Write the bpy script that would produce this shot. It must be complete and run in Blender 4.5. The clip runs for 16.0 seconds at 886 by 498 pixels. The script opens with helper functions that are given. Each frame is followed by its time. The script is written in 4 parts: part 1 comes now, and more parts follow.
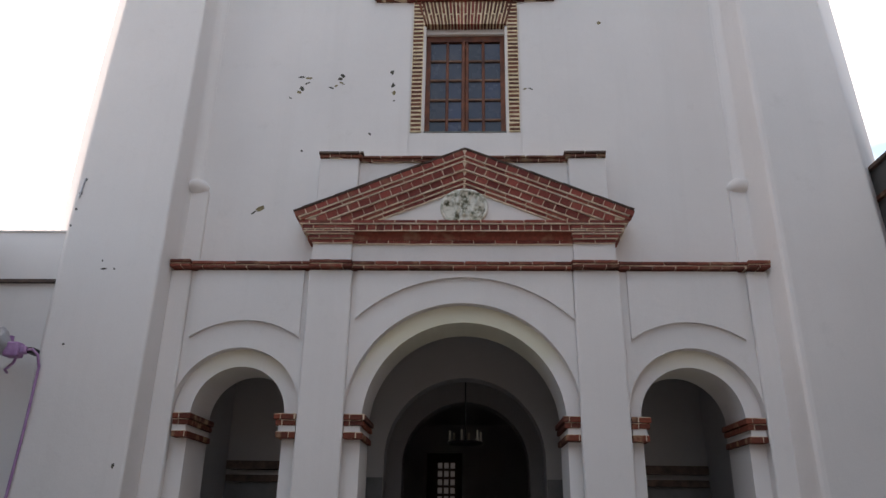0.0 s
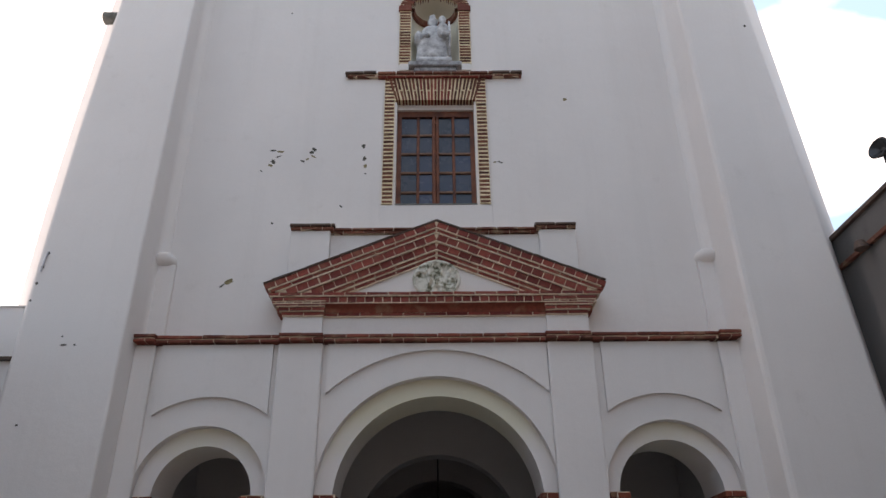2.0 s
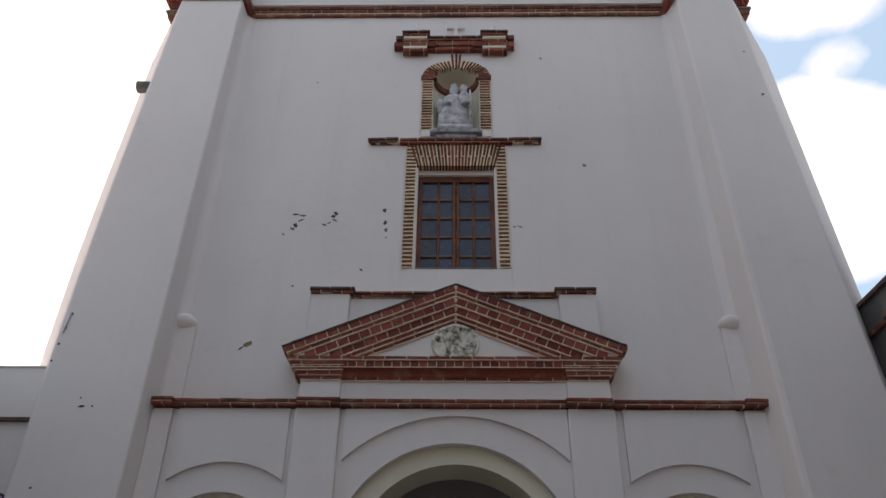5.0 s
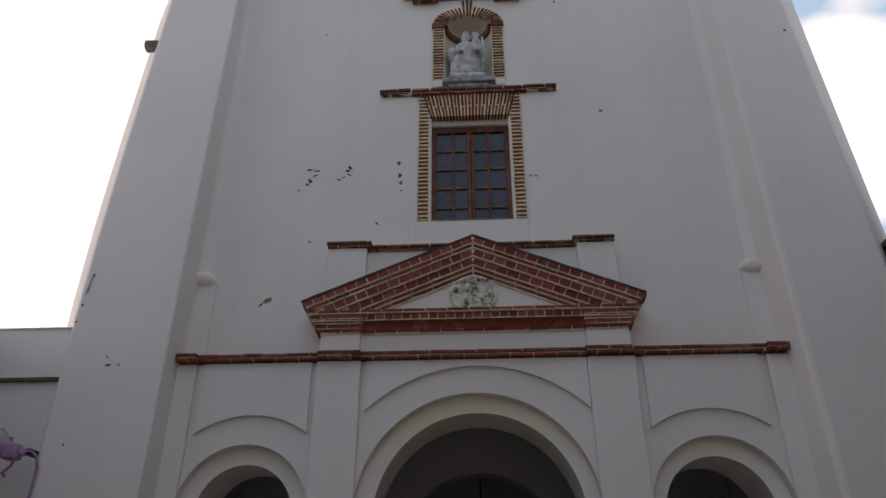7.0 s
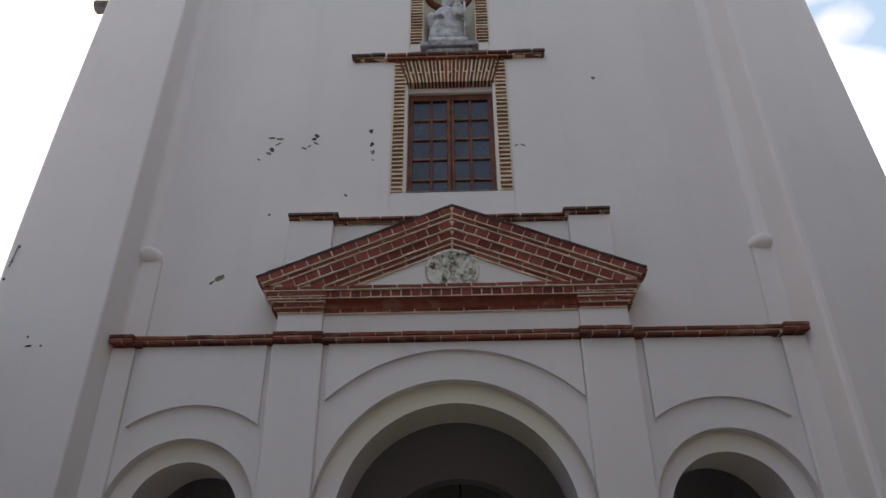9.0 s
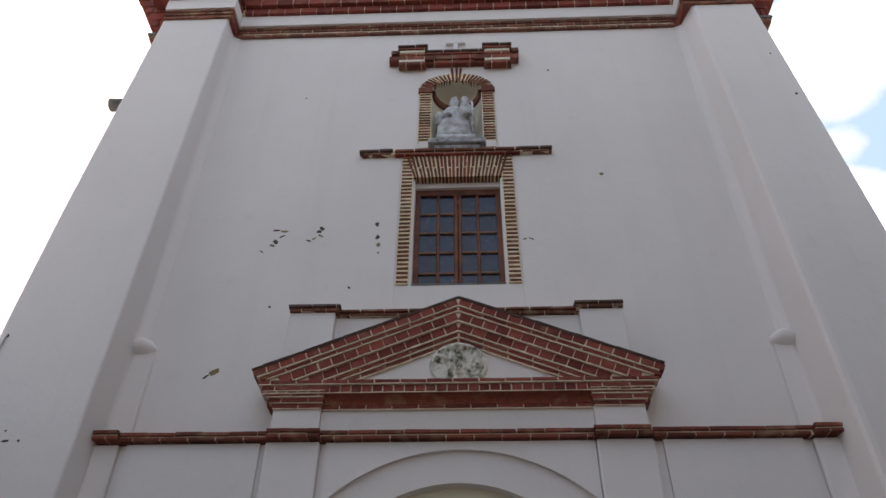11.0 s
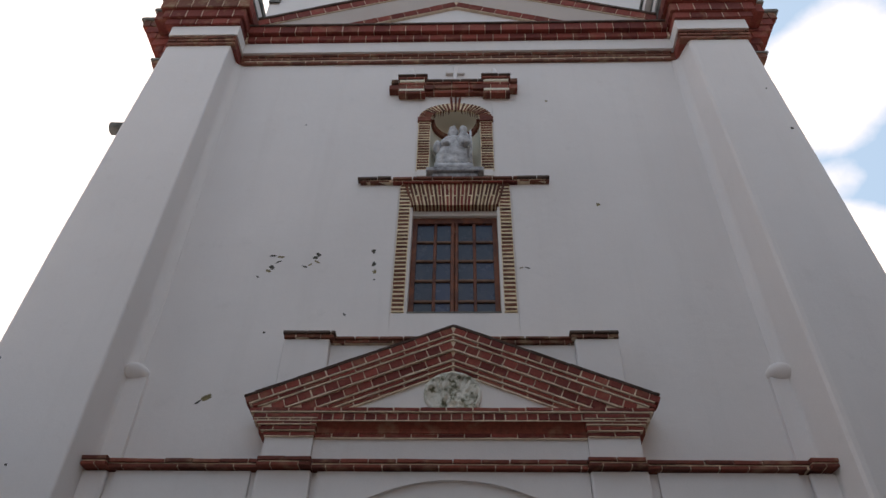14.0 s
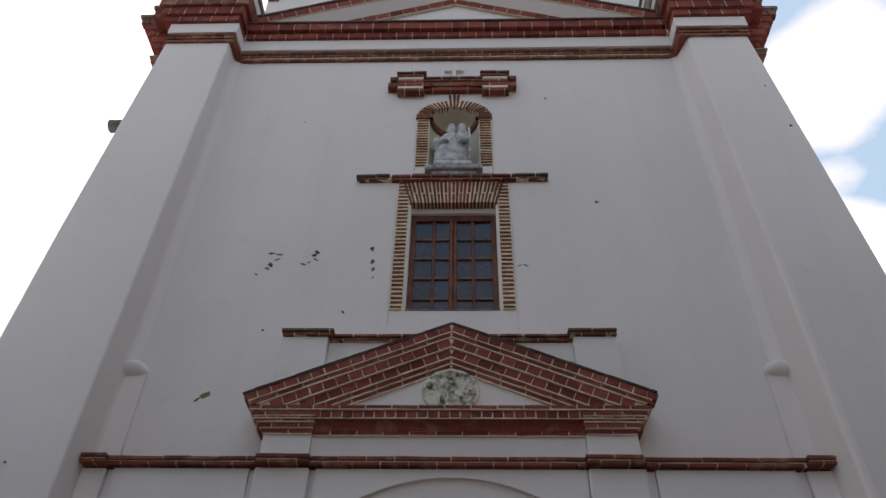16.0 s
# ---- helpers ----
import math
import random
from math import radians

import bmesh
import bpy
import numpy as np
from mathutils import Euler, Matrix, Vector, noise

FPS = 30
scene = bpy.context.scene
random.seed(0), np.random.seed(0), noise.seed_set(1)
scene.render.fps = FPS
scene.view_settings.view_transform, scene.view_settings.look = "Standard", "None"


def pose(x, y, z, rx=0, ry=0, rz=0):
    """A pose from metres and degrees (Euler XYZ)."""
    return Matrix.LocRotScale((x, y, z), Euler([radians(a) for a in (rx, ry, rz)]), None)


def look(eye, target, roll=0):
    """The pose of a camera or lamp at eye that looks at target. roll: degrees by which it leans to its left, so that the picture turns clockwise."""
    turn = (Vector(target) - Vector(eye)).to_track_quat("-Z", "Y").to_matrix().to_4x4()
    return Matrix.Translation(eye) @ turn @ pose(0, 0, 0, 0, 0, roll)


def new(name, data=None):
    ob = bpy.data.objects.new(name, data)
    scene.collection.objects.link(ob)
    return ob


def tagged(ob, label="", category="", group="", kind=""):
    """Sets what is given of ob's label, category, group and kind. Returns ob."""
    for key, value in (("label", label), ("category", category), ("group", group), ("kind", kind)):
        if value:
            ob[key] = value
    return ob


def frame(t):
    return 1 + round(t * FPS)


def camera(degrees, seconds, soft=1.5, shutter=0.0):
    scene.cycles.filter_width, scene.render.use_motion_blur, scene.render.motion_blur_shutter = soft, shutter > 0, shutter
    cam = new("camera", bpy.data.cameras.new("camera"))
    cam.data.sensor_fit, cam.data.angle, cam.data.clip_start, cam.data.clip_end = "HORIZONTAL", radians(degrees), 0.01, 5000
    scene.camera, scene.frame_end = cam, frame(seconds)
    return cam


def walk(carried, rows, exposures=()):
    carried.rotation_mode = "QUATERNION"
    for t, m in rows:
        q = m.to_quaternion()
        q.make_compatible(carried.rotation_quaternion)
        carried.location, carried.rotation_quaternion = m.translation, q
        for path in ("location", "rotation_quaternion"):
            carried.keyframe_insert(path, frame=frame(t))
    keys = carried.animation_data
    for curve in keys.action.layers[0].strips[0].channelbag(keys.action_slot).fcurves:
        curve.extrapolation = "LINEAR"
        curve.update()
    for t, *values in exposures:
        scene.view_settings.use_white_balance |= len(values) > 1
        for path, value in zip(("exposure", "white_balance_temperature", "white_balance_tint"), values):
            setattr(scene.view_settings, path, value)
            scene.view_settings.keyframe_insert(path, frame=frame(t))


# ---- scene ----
cam = camera(62.9, 16.0)
PATH = [
    (0, (0.069, -10.082, 1.691), (-0.003, -8.217, 2.41), 0.9),
    (0.5, (0.033, -10.013, 1.697), (0.036, -8.14, 2.399), -0.4),
    (1, (-0.001, -9.994, 1.693), (-0.026, -8.121, 2.396), -0.3),
    (1.5, (-0.017, -9.992, 1.691), (-0.004, -8.123, 2.405), -0.1),
    (2, (-0.018, -10.006, 1.683), (0.003, -8.223, 2.589), -0.7),
    (2.5, (-0.009, -10.001, 1.678), (-0.021, -8.286, 2.706), -0.0),
    (3, (-0.002, -10.004, 1.675), (-0.003, -8.32, 2.753), 0.5),
    (3.5, (0.004, -10.006, 1.674), (0.014, -8.301, 2.72), 0.5),
    (4, (0.011, -10.002, 1.677), (-0.032, -8.311, 2.744), 1.1),
    (6.5, (0.041, -9.994, 1.685), (0.013, -8.271, 2.701), 0.1),
    (7, (0.065, -9.933, 1.678), (-0.029, -8.176, 2.628), -0.1),
    (7.5, (0.088, -9.712, 1.668), (0.038, -7.884, 2.477), -0.7),
    (7.7, (0.068, -9.572, 1.66), (0.048, -7.751, 2.487), -0.9),
    (8, (0.085, -9.298, 1.656), (0.083, -7.475, 2.479), -0.4),
    (8.5, (0.109, -8.845, 1.643), (0.095, -7.094, 2.609), -3.1),
    (8.7, (0.116, -8.702, 1.644), (0.069, -6.965, 2.635), -0.8),
    (10.8, (0.109, -8.101, 1.598), (0.053, -6.506, 2.803), 0.4),
    (11, (0.11, -8.082, 1.598), (0.047, -6.535, 2.863), 0.4),
    (11.2, (0.077, -8.069, 1.618), (0.027, -6.59, 2.964), 0.7),
    (11.5, (0.114, -8.08, 1.593), (0.072, -6.686, 3.027), 1.6),
    (11.6, (0.092, -8.088, 1.606), (0.058, -6.705, 3.05), 1.4),
    (12, (0.123, -8.094, 1.597), (0.084, -6.669, 3.0), 1.2),
    (12.5, (0.132, -8.1, 1.6), (0.085, -6.623, 2.947), 1.0),
    (13, (0.139, -8.104, 1.605), (0.095, -6.616, 2.941), 1.0),
    (13.5, (0.141, -8.098, 1.604), (0.076, -6.603, 2.931), 1.4),
    (14, (0.136, -8.09, 1.604), (0.079, -6.591, 2.927), 1.2),
    (14.5, (0.129, -8.084, 1.609), (0.073, -6.576, 2.921), 1.2),
    (15, (0.129, -8.083, 1.611), (0.077, -6.575, 2.923), 1.1),
    (15.5, (0.138, -8.091, 1.609), (0.082, -6.606, 2.947), 1.2),
    (16, (0.163, -8.101, 1.608), (0.105, -6.597, 2.924), 1.2),
]
EXPOSURES = [(t, e + 0.24, 7650, 23) for t, e in ((0.0, 0.52), (2.0, 0.45), (3.5, 0.1), (6.5, -0.15), (7.0, -0.26), (8.0, -0.06), (8.7, 0.0), (11.0, 0.22), (11.5, 0.26), (12.0, 0.12), (14.0, -0.06), (16.0, -0.06))]
walk(cam, [(t, look(eye, target, roll)) for t, eye, target, roll in PATH], EXPOSURES)

# ---- world and light ----
world = bpy.data.worlds.new("sky")
scene.world = world
world.use_nodes = True
wn, wl = world.node_tree.nodes, world.node_tree.links
wn.clear()
w_out = wn.new("ShaderNodeOutputWorld")
w_bg = wn.new("ShaderNodeBackground")
sky = wn.new("ShaderNodeTexSky")
sky.sky_type, sky.sun_disc = "NISHITA", False
sky.sun_elevation, sky.sun_rotation = radians(52), radians(-35)
sky.air_density, sky.dust_density = 1.0, 2.5
w_tc = wn.new("ShaderNodeTexCoord")
w_map = wn.new("ShaderNodeMapping")
w_map.inputs["Location"].default_value = (1.9, 0.35, 0.1)
w_map.inputs["Scale"].default_value = (1.0, 1.0, 1.35)
w_noise = wn.new("ShaderNodeTexNoise")
w_noise.inputs["Scale"].default_value, w_noise.inputs["Detail"].default_value, w_noise.inputs["Roughness"].default_value = 2.6, 7.0, 0.52
w_ramp = wn.new("ShaderNodeValToRGB")
w_ramp.color_ramp.elements[0].position, w_ramp.color_ramp.elements[1].position = 0.5, 0.68
w_mix = wn.new("ShaderNodeMixRGB")
w_mix.inputs["Color2"].default_value = (10.4, 10.4, 10.4, 1)
wl.new(w_tc.outputs["Generated"], w_map.inputs["Vector"])
wl.new(w_map.outputs["Vector"], w_noise.inputs["Vector"])


def sky_lobe(direction, low, high, amount):
    """Rises from 0 to amount as the direction nears the given one."""
    dot, span = wn.new("ShaderNodeVectorMath"), wn.new("ShaderNodeMapRange")
    dot.operation, dot.inputs[1].default_value = "DOT_PRODUCT", direction
    for socket, value in (("From Min", low), ("From Max", high), ("To Min", 0.0), ("To Max", amount)):
        span.inputs[socket].default_value = value
    wl.new(w_tc.outputs["Generated"], dot.inputs[0])
    wl.new(dot.outputs["Value"], span.inputs["Value"])
    return span.outputs["Result"]


# bright haze towards the sun, a clear patch to the east, and two heaped clouds in it
cover = w_noise.outputs["Fac"]
for lobe in (((-0.5, 0.75, 0.2), 0.36, 0.52, 0.36), ((0.5, 0.5, 0.7), 0.905, 0.965, -0.4), ((0.445, 0.51, 0.735), 0.987, 0.9975, 0.5), ((0.47, 0.69, 0.553), 0.99, 0.9985, 0.46)):
    w_sum = wn.new("ShaderNodeMath")
    wl.new(cover, w_sum.inputs[0])
    wl.new(sky_lobe(*lobe), w_sum.inputs[1])
    cover = w_sum.outputs["Value"]
wl.new(cover, w_ramp.inputs["Fac"])
w_haze = wn.new("ShaderNodeMixRGB")
w_haze.inputs["Fac"].default_value = 0.6
w_haze.inputs["Color2"].default_value = (3.7, 6.3, 8.6, 1)
wl.new(w_ramp.outputs["Color"], w_mix.inputs["Fac"])
wl.new(sky.outputs["Color"], w_haze.inputs["Color1"])
wl.new(w_haze.outputs["Color"], w_mix.inputs["Color1"])
wl.new(w_mix.outputs["Color"], w_bg.inputs["Color"])
w_bg.inputs["Strength"].default_value = 0.13
wl.new(w_bg.outputs["Background"], w_out.inputs["Surface"])
sun = new("sun", bpy.data.lights.new("sun", "SUN"))
sun.data.energy, sun.data.angle, sun.data.color = 3.0, radians(0.6), (1.0, 0.95, 0.88)
sun.matrix_world = look((-5.74, 8.19, 12.8), (0, 0, 0))


# ---- materials ----
def material(name, rough=0.8, metal=0.0):
    m = bpy.data.materials.new(name)
    m.use_nodes = True
    b = m.node_tree.nodes["Principled BSDF"]
    b.inputs["Roughness"].default_value, b.inputs["Metallic"].default_value = rough, metal
    b.inputs["Specular IOR Level"].default_value = 0.25
    return m, m.node_tree.nodes, m.node_tree.links, b


def noise_node(n, l, scale, detail=5.0, rough=0.6, stretch=(1, 1, 1)):
    tc, mp, nz = n.new("ShaderNodeTexCoord"), n.new("ShaderNodeMapping"), n.new("ShaderNodeTexNoise")
    mp.inputs["Scale"].default_value = stretch
    nz.inputs["Scale"].default_value, nz.inputs["Detail"].default_value, nz.inputs["Roughness"].default_value = scale, detail, rough
    l.new(tc.outputs["Object"], mp.inputs["Vector"])
    l.new(mp.outputs["Vector"], nz.inputs["Vector"])
    return nz.outputs["Fac"]


def ramp(n, l, fac, stops):
    r = n.new("ShaderNodeValToRGB")
    el = r.color_ramp.elements
    while len(el) < len(stops):
        el.new(0.5)
    for e, (p, c) in zip(el, stops):
        e.position, e.color = p, (*c, 1)
    l.new(fac, r.inputs["Fac"])
    return r.outputs["Color"]


def blend(n, l, kind, fac, a, b):
    m = n.new("ShaderNodeMixRGB")
    m.blend_type = kind
    for socket, value in ((m.inputs["Fac"], fac), (m.inputs["Color1"], a), (m.inputs["Color2"], b)):
        if isinstance(value, (int, float)):
            socket.default_value = value
        elif isinstance(value, tuple):
            socket.default_value = (*value, 1)
        else:
            l.new(value, socket)
    return m.outputs["Color"]


def bump(n, l, b, height, strength, distance=0.02):
    node = n.new("ShaderNodeBump")
    node.inputs["Strength"].default_value, node.inputs["Distance"].default_value = strength, distance
    l.new(height, node.inputs["Height"])
    l.new(node.outputs["Normal"], b.inputs["Normal"])


def plaster(name, colour, dirt, blotch=0.5, relief=0.35):
    m, n, l, b = material(name, 0.9)
    big = ramp(n, l, noise_node(n, l, 0.45, 4), [(0.3, tuple(c * 0.93 for c in colour)), (0.7, colour)])
    runs = ramp(n, l, noise_node(n, l, 1.0, 6, 0.62, (2.6, 2.6, 0.16)), [(0.52, (1, 1, 1)), (0.86, dirt)])
    spots = ramp(n, l, noise_node(n, l, 2.3, 8, 0.7), [(0.6, (1, 1, 1)), (0.8, dirt)])
    c = blend(n, l, "MULTIPLY", blotch * 0.4, big, runs)
    c = blend(n, l, "MULTIPLY", blotch * 0.7, c, spots)
    fine = noise_node(n, l, 60, 3)
    c = blend(n, l, "MULTIPLY", 0.12, c, ramp(n, l, fine, [(0.3, (0.7, 0.7, 0.7)), (0.7, (1, 1, 1))]))
    l.new(c, b.inputs["Base Color"])
    relief_sum = n.new("ShaderNodeMath")
    relief_sum.operation = "MULTIPLY_ADD"
    relief_sum.inputs[1].default_value = 0.12
    l.new(fine, relief_sum.inputs[0])
    l.new(noise_node(n, l, 1.6, 5), relief_sum.inputs[2])
    bump(n, l, b, relief_sum.outputs[0], relief, 0.04)
    return m


def brick_material(name, low, high, worn, wear=0.35):
    m, n, l, b = material(name, 0.82)
    info = n.new("ShaderNodeObjectInfo")
    base = ramp(n, l, info.outputs["Random"], [(0.0, low), (1.0, high)])
    grain = ramp(n, l, noise_node(n, l, 22, 5), [(0.3, (0.6, 0.6, 0.6)), (0.7, (1.15, 1.1, 1.1))])
    c = blend(n, l, "MULTIPLY", 0.7, base, grain)
    geo = n.new("ShaderNodeNewGeometry")
    nz = n.new("ShaderNodeTexNoise")
    nz.inputs["Scale"].default_value, nz.inputs["Detail"].default_value = 5.0, 6.0
    l.new(geo.outputs["Position"], nz.inputs["Vector"])
    patches = ramp(n, l, nz.outputs["Fac"], [(0.54, (0, 0, 0)), (0.68, (wear, wear, wear))])
    c = blend(n, l, "MIX", patches, c, worn)
    l.new(c, b.inputs["Base Color"])
    bump(n, l, b, noise_node(n, l, 45, 4), 0.4, 0.01)
    return m


def plain(name, low, high, scale=6.0, rough=0.7, metal=0.0, relief=0.2):
    m, n, l, b = material(name, rough, metal)
    l.new(ramp(n, l, noise_node(n, l, scale, 6, 0.65), [(0.3, low), (0.7, high)]), b.inputs["Base Color"])
    bump(n, l, b, noise_node(n, l, scale * 6, 4), relief, 0.01)
    return m


WHITE = plaster("white_limewash", (0.775, 0.735, 0.715), (0.7, 0.68, 0.65), 0.45)
STAINED, sn_, sl_, sb_ = material("algae_stained_limewash", 0.9)
s_tc, s_sep = sn_.new("ShaderNodeTexCoord"), sn_.new("ShaderNodeSeparateXYZ")
s_mad = sn_.new("ShaderNodeMath")
s_mad.operation = "MULTIPLY_ADD"
s_mad.inputs[1].default_value = 0.9
sl_.new(s_tc.outputs["Object"], s_sep.inputs[0])
sl_.new(noise_node(sn_, sl_, 1.3, 4), s_mad.inputs[0])
sl_.new(s_sep.outputs["Z"], s_mad.inputs[2])
s_fac = sn_.new("ShaderNodeMapRange")
s_fac.inputs["From Min"].default_value, s_fac.inputs["From Max"].default_value = 3.9, 4.7
sl_.new(s_mad.outputs[0], s_fac.inputs["Value"])
sl_.new(ramp(sn_, sl_, s_fac.outputs["Result"], [(0.1, (0.775, 0.735, 0.715)), (0.9, (0.75, 0.72, 0.58))]), sb_.inputs["Base Color"])
CREAM = plaster("cream_limewash", (0.74, 0.7, 0.58), (0.7, 0.66, 0.56), 0.5)
MORTAR = plain("cream_mortar", (0.52, 0.4, 0.29), (0.85, 0.7, 0.54), 11)
YELLOW_MORTAR = plain("ochre_mortar", (0.55, 0.43, 0.27), (0.87, 0.73, 0.5), 11)
RED = brick_material("red_painted_brick", (0.15, 0.035, 0.029), (0.32, 0.078, 0.058), (0.33, 0.16, 0.1), 0.45)
STRING_RED = brick_material("sooty_red_brick", (0.13, 0.042, 0.03), (0.28, 0.078, 0.052), (0.36, 0.22, 0.14), 0.5)
BROWN = brick_material("brown_brick", (0.14, 0.058, 0.042), (0.27, 0.105, 0.07), (0.4, 0.3, 0.18), 0.5)
JAMB = brick_material("dark_brown_brick", (0.085, 0.036, 0.025), (0.22, 0.08, 0.05), (0.38, 0.25, 0.14), 0.45)
ORANGE = brick_material("orange_brick", (0.1, 0.03, 0.022), (0.26, 0.07, 0.04), (0.46, 0.3, 0.18), 0.75)
SOOT = plain("sooty_coping", (0.075, 0.08, 0.075), (0.25, 0.245, 0.23), 5, 0.95, relief=0.5)
TILE_EDGE = plain("dark_tile_edge", (0.055, 0.042, 0.038), (0.17, 0.11, 0.085), 7)
WOOD = plain("varnished_wood", (0.075, 0.026, 0.018), (0.25, 0.085, 0.042), 4, 0.5)
BAR_WOOD = plain("weathered_bar_wood", (0.11, 0.06, 0.042), (0.26, 0.15, 0.1), 7, 0.65)
STONE = plain("grey_carved_stone", (0.12, 0.12, 0.125), (0.5, 0.5, 0.52), 8, 0.9, relief=0.6)
PALE_STONE = plain("pale_carved_stone", (0.22, 0.22, 0.225), (0.66, 0.66, 0.67), 7, 0.9, relief=0.6)
RELIEF, rn, rl, rb = material("mossy_relief_stone", 0.9)
rl.new(ramp(rn, rl, noise_node(rn, rl, 11, 6, 0.6), [(0.36, (0.12, 0.12, 0.08)), (0.44, (0.45, 0.44, 0.36)), (0.56, (0.72, 0.7, 0.63))]), rb.inputs["Base Color"])
bump(rn, rl, rb, noise_node(rn, rl, 40, 4), 0.6, 0.01)
EXPOSED = plain("bare_old_render", (0.12, 0.1, 0.055), (0.33, 0.27, 0.15), 16, 0.95, relief=0.8)
PIT = plain("dark_pit", (0.035, 0.035, 0.03), (0.12, 0.11, 0.09), 20, 0.95)
DARK_METAL = plain("dark_metal", (0.03, 0.03, 0.032), (0.07, 0.07, 0.075), 10, 0.45, 0.6)
GREY_METAL = plain("grey_metal", (0.35, 0.35, 0.37), (0.5, 0.5, 0.52), 10, 0.35, 0.7)
VIOLET = plain("violet_plastic", (0.27, 0.13, 0.29), (0.45, 0.28, 0.47), 8, 0.5)
GREY_WALL = plaster("grey_render", (0.17, 0.16, 0.155), (0.6, 0.58, 0.56), 0.7)
# darker copy of the white limewash; indoor shade is put into its colour
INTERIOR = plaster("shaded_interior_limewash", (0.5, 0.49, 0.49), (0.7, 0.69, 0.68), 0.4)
DADO = plain("grey_dado_paint", (0.16, 0.16, 0.16), (0.24, 0.24, 0.24), 2)
PAVING = plain("stone_paving", (0.24, 0.22, 0.2), (0.34, 0.315, 0.285), 1.5, 0.85)
# dark lattice wood, also the colour of the sheet standing for room shade
WOOD_AND_ROOM_DARK = plain("dark_door_wood", (0.025, 0.015, 0.01), (0.06, 0.035, 0.02), 6, 0.6)
WAX = plain("white_wax", (0.75, 0.72, 0.65), (0.85, 0.82, 0.75), 8, 0.5)

GLASS, gn, gl, gb = material("dusty_glass", 0.12)
gb.inputs["Specular IOR Level"].default_value = 0.5
g_info = gn.new("ShaderNodeObjectInfo")
g_tint = ramp(gn, gl, g_info.outputs["Random"], [(0.0, (0.016, 0.018, 0.026)), (0.5, (0.022, 0.026, 0.05)), (1.0, (0.03, 0.037, 0.085))])
g_dust = ramp(gn, gl, noise_node(gn, gl, 4, 6, 0.65), [(0.5, (0, 0, 0)), (0.8, (0.3, 0.3, 0.3))])
gl.new(blend(gn, gl, "MIX", g_dust, g_tint, (0.12, 0.115, 0.1)), gb.inputs["Base Color"])
gl.new(ramp(gn, gl, noise_node(gn, gl, 3, 5), [(0.3, (0.1, 0.1, 0.1)), (0.7, (0.4, 0.4, 0.4))]), gb.inputs["Roughness"])


# ---- building helpers ----
def link(name, bm, mat, parent=None, label="", smooth=False):
    bmesh.ops.recalc_face_normals(bm, faces=bm.faces)
    me = bpy.data.meshes.new(name)
    bm.to_mesh(me)
    bm.free()
    me.materials.append(mat)
    if smooth:
        me.polygons.foreach_set("use_smooth", [True] * len(me.polygons))
    ob = new(name, me)
    ob.parent = parent
    return tagged(ob, label)


part = link


def empty(name, place, label, category, group="", kind=""):
    ob = new(name)
    ob.location = place
    return tagged(ob, label, category, group, kind)


def prism(bm, outline, y0, y1):
    """A slab between y0 and y1 with the given outline of (x, z)."""
    a = [bm.verts.new((x, y0, z)) for x, z in outline]
    b = [bm.verts.new((x, y1, z)) for x, z in outline]
    bm.faces.new(a)
    bm.faces.new(b[::-1])
    for i in range(len(a)):
        j = (i + 1) % len(a)
        bm.faces.new((a[i], b[i], b[j], a[j]))
    return bm


def box(bm, x0, x1, y0, y1, z0, z1):
    return prism(bm, [(x0, z0), (x1, z0), (x1, z1), (x0, z1)], y0, y1)


def boxed(*sizes):
    bm = bmesh.new()
    for s in sizes:
        box(bm, *s)
    return bm


def soften(bm, width, segments=2, pick=None):
    edges = [e for e in bm.edges if pick is None or pick(e)]
    bmesh.ops.bevel(bm, geom=edges, offset=width, segments=segments, affect="EDGES", profile=0.5)
    return bm


def arc(cx, cz, a, b, start, end, count):
    """Points of an ellipse's arc, angles in degrees."""
    return [(cx + a * math.cos(radians(start + (end - start) * i / count)), cz + b * math.sin(radians(start + (end - start) * i / count))) for i in range(count + 1)]


def lathe(bm, profile, turns, x=0.0, y=0.0, z=0.0):
    rings = [[bm.verts.new((x + r * math.cos(2 * math.pi * i / turns), y + r * math.sin(2 * math.pi * i / turns), z + h)) for i in range(turns)] for r, h in profile]
    for a, b in zip(rings, rings[1:]):
        for i in range(turns):
            j = (i + 1) % turns
            bm.faces.new((a[i], a[j], b[j], b[i]))
    bm.faces.new(rings[0][::-1])
    bm.faces.new(rings[-1])
    return bm


def tube(bm, points, radius, sides=8):
    pts = [Vector(p) for p in points]
    rings = []
    for i, p in enumerate(pts):
        way = (pts[min(i + 1, len(pts) - 1)] - pts[max(i - 1, 0)]).normalized()
        u = way.cross(Vector((0.3, 1, 0.2))).normalized()
        v = way.cross(u)
        rings.append([bm.verts.new(p + radius * (u * math.cos(2 * math.pi * k / sides) + v * math.sin(2 * math.pi * k / sides))) for k in range(sides)])
    for a, b in zip(rings, rings[1:]):
        for k in range(sides):
            j = (k + 1) % sides
            bm.faces.new((a[k], a[j], b[j], b[k]))
    bm.faces.new(rings[0][::-1])
    bm.faces.new(rings[-1])
    return bm


BRICKS = {}
rng = random.Random(4)


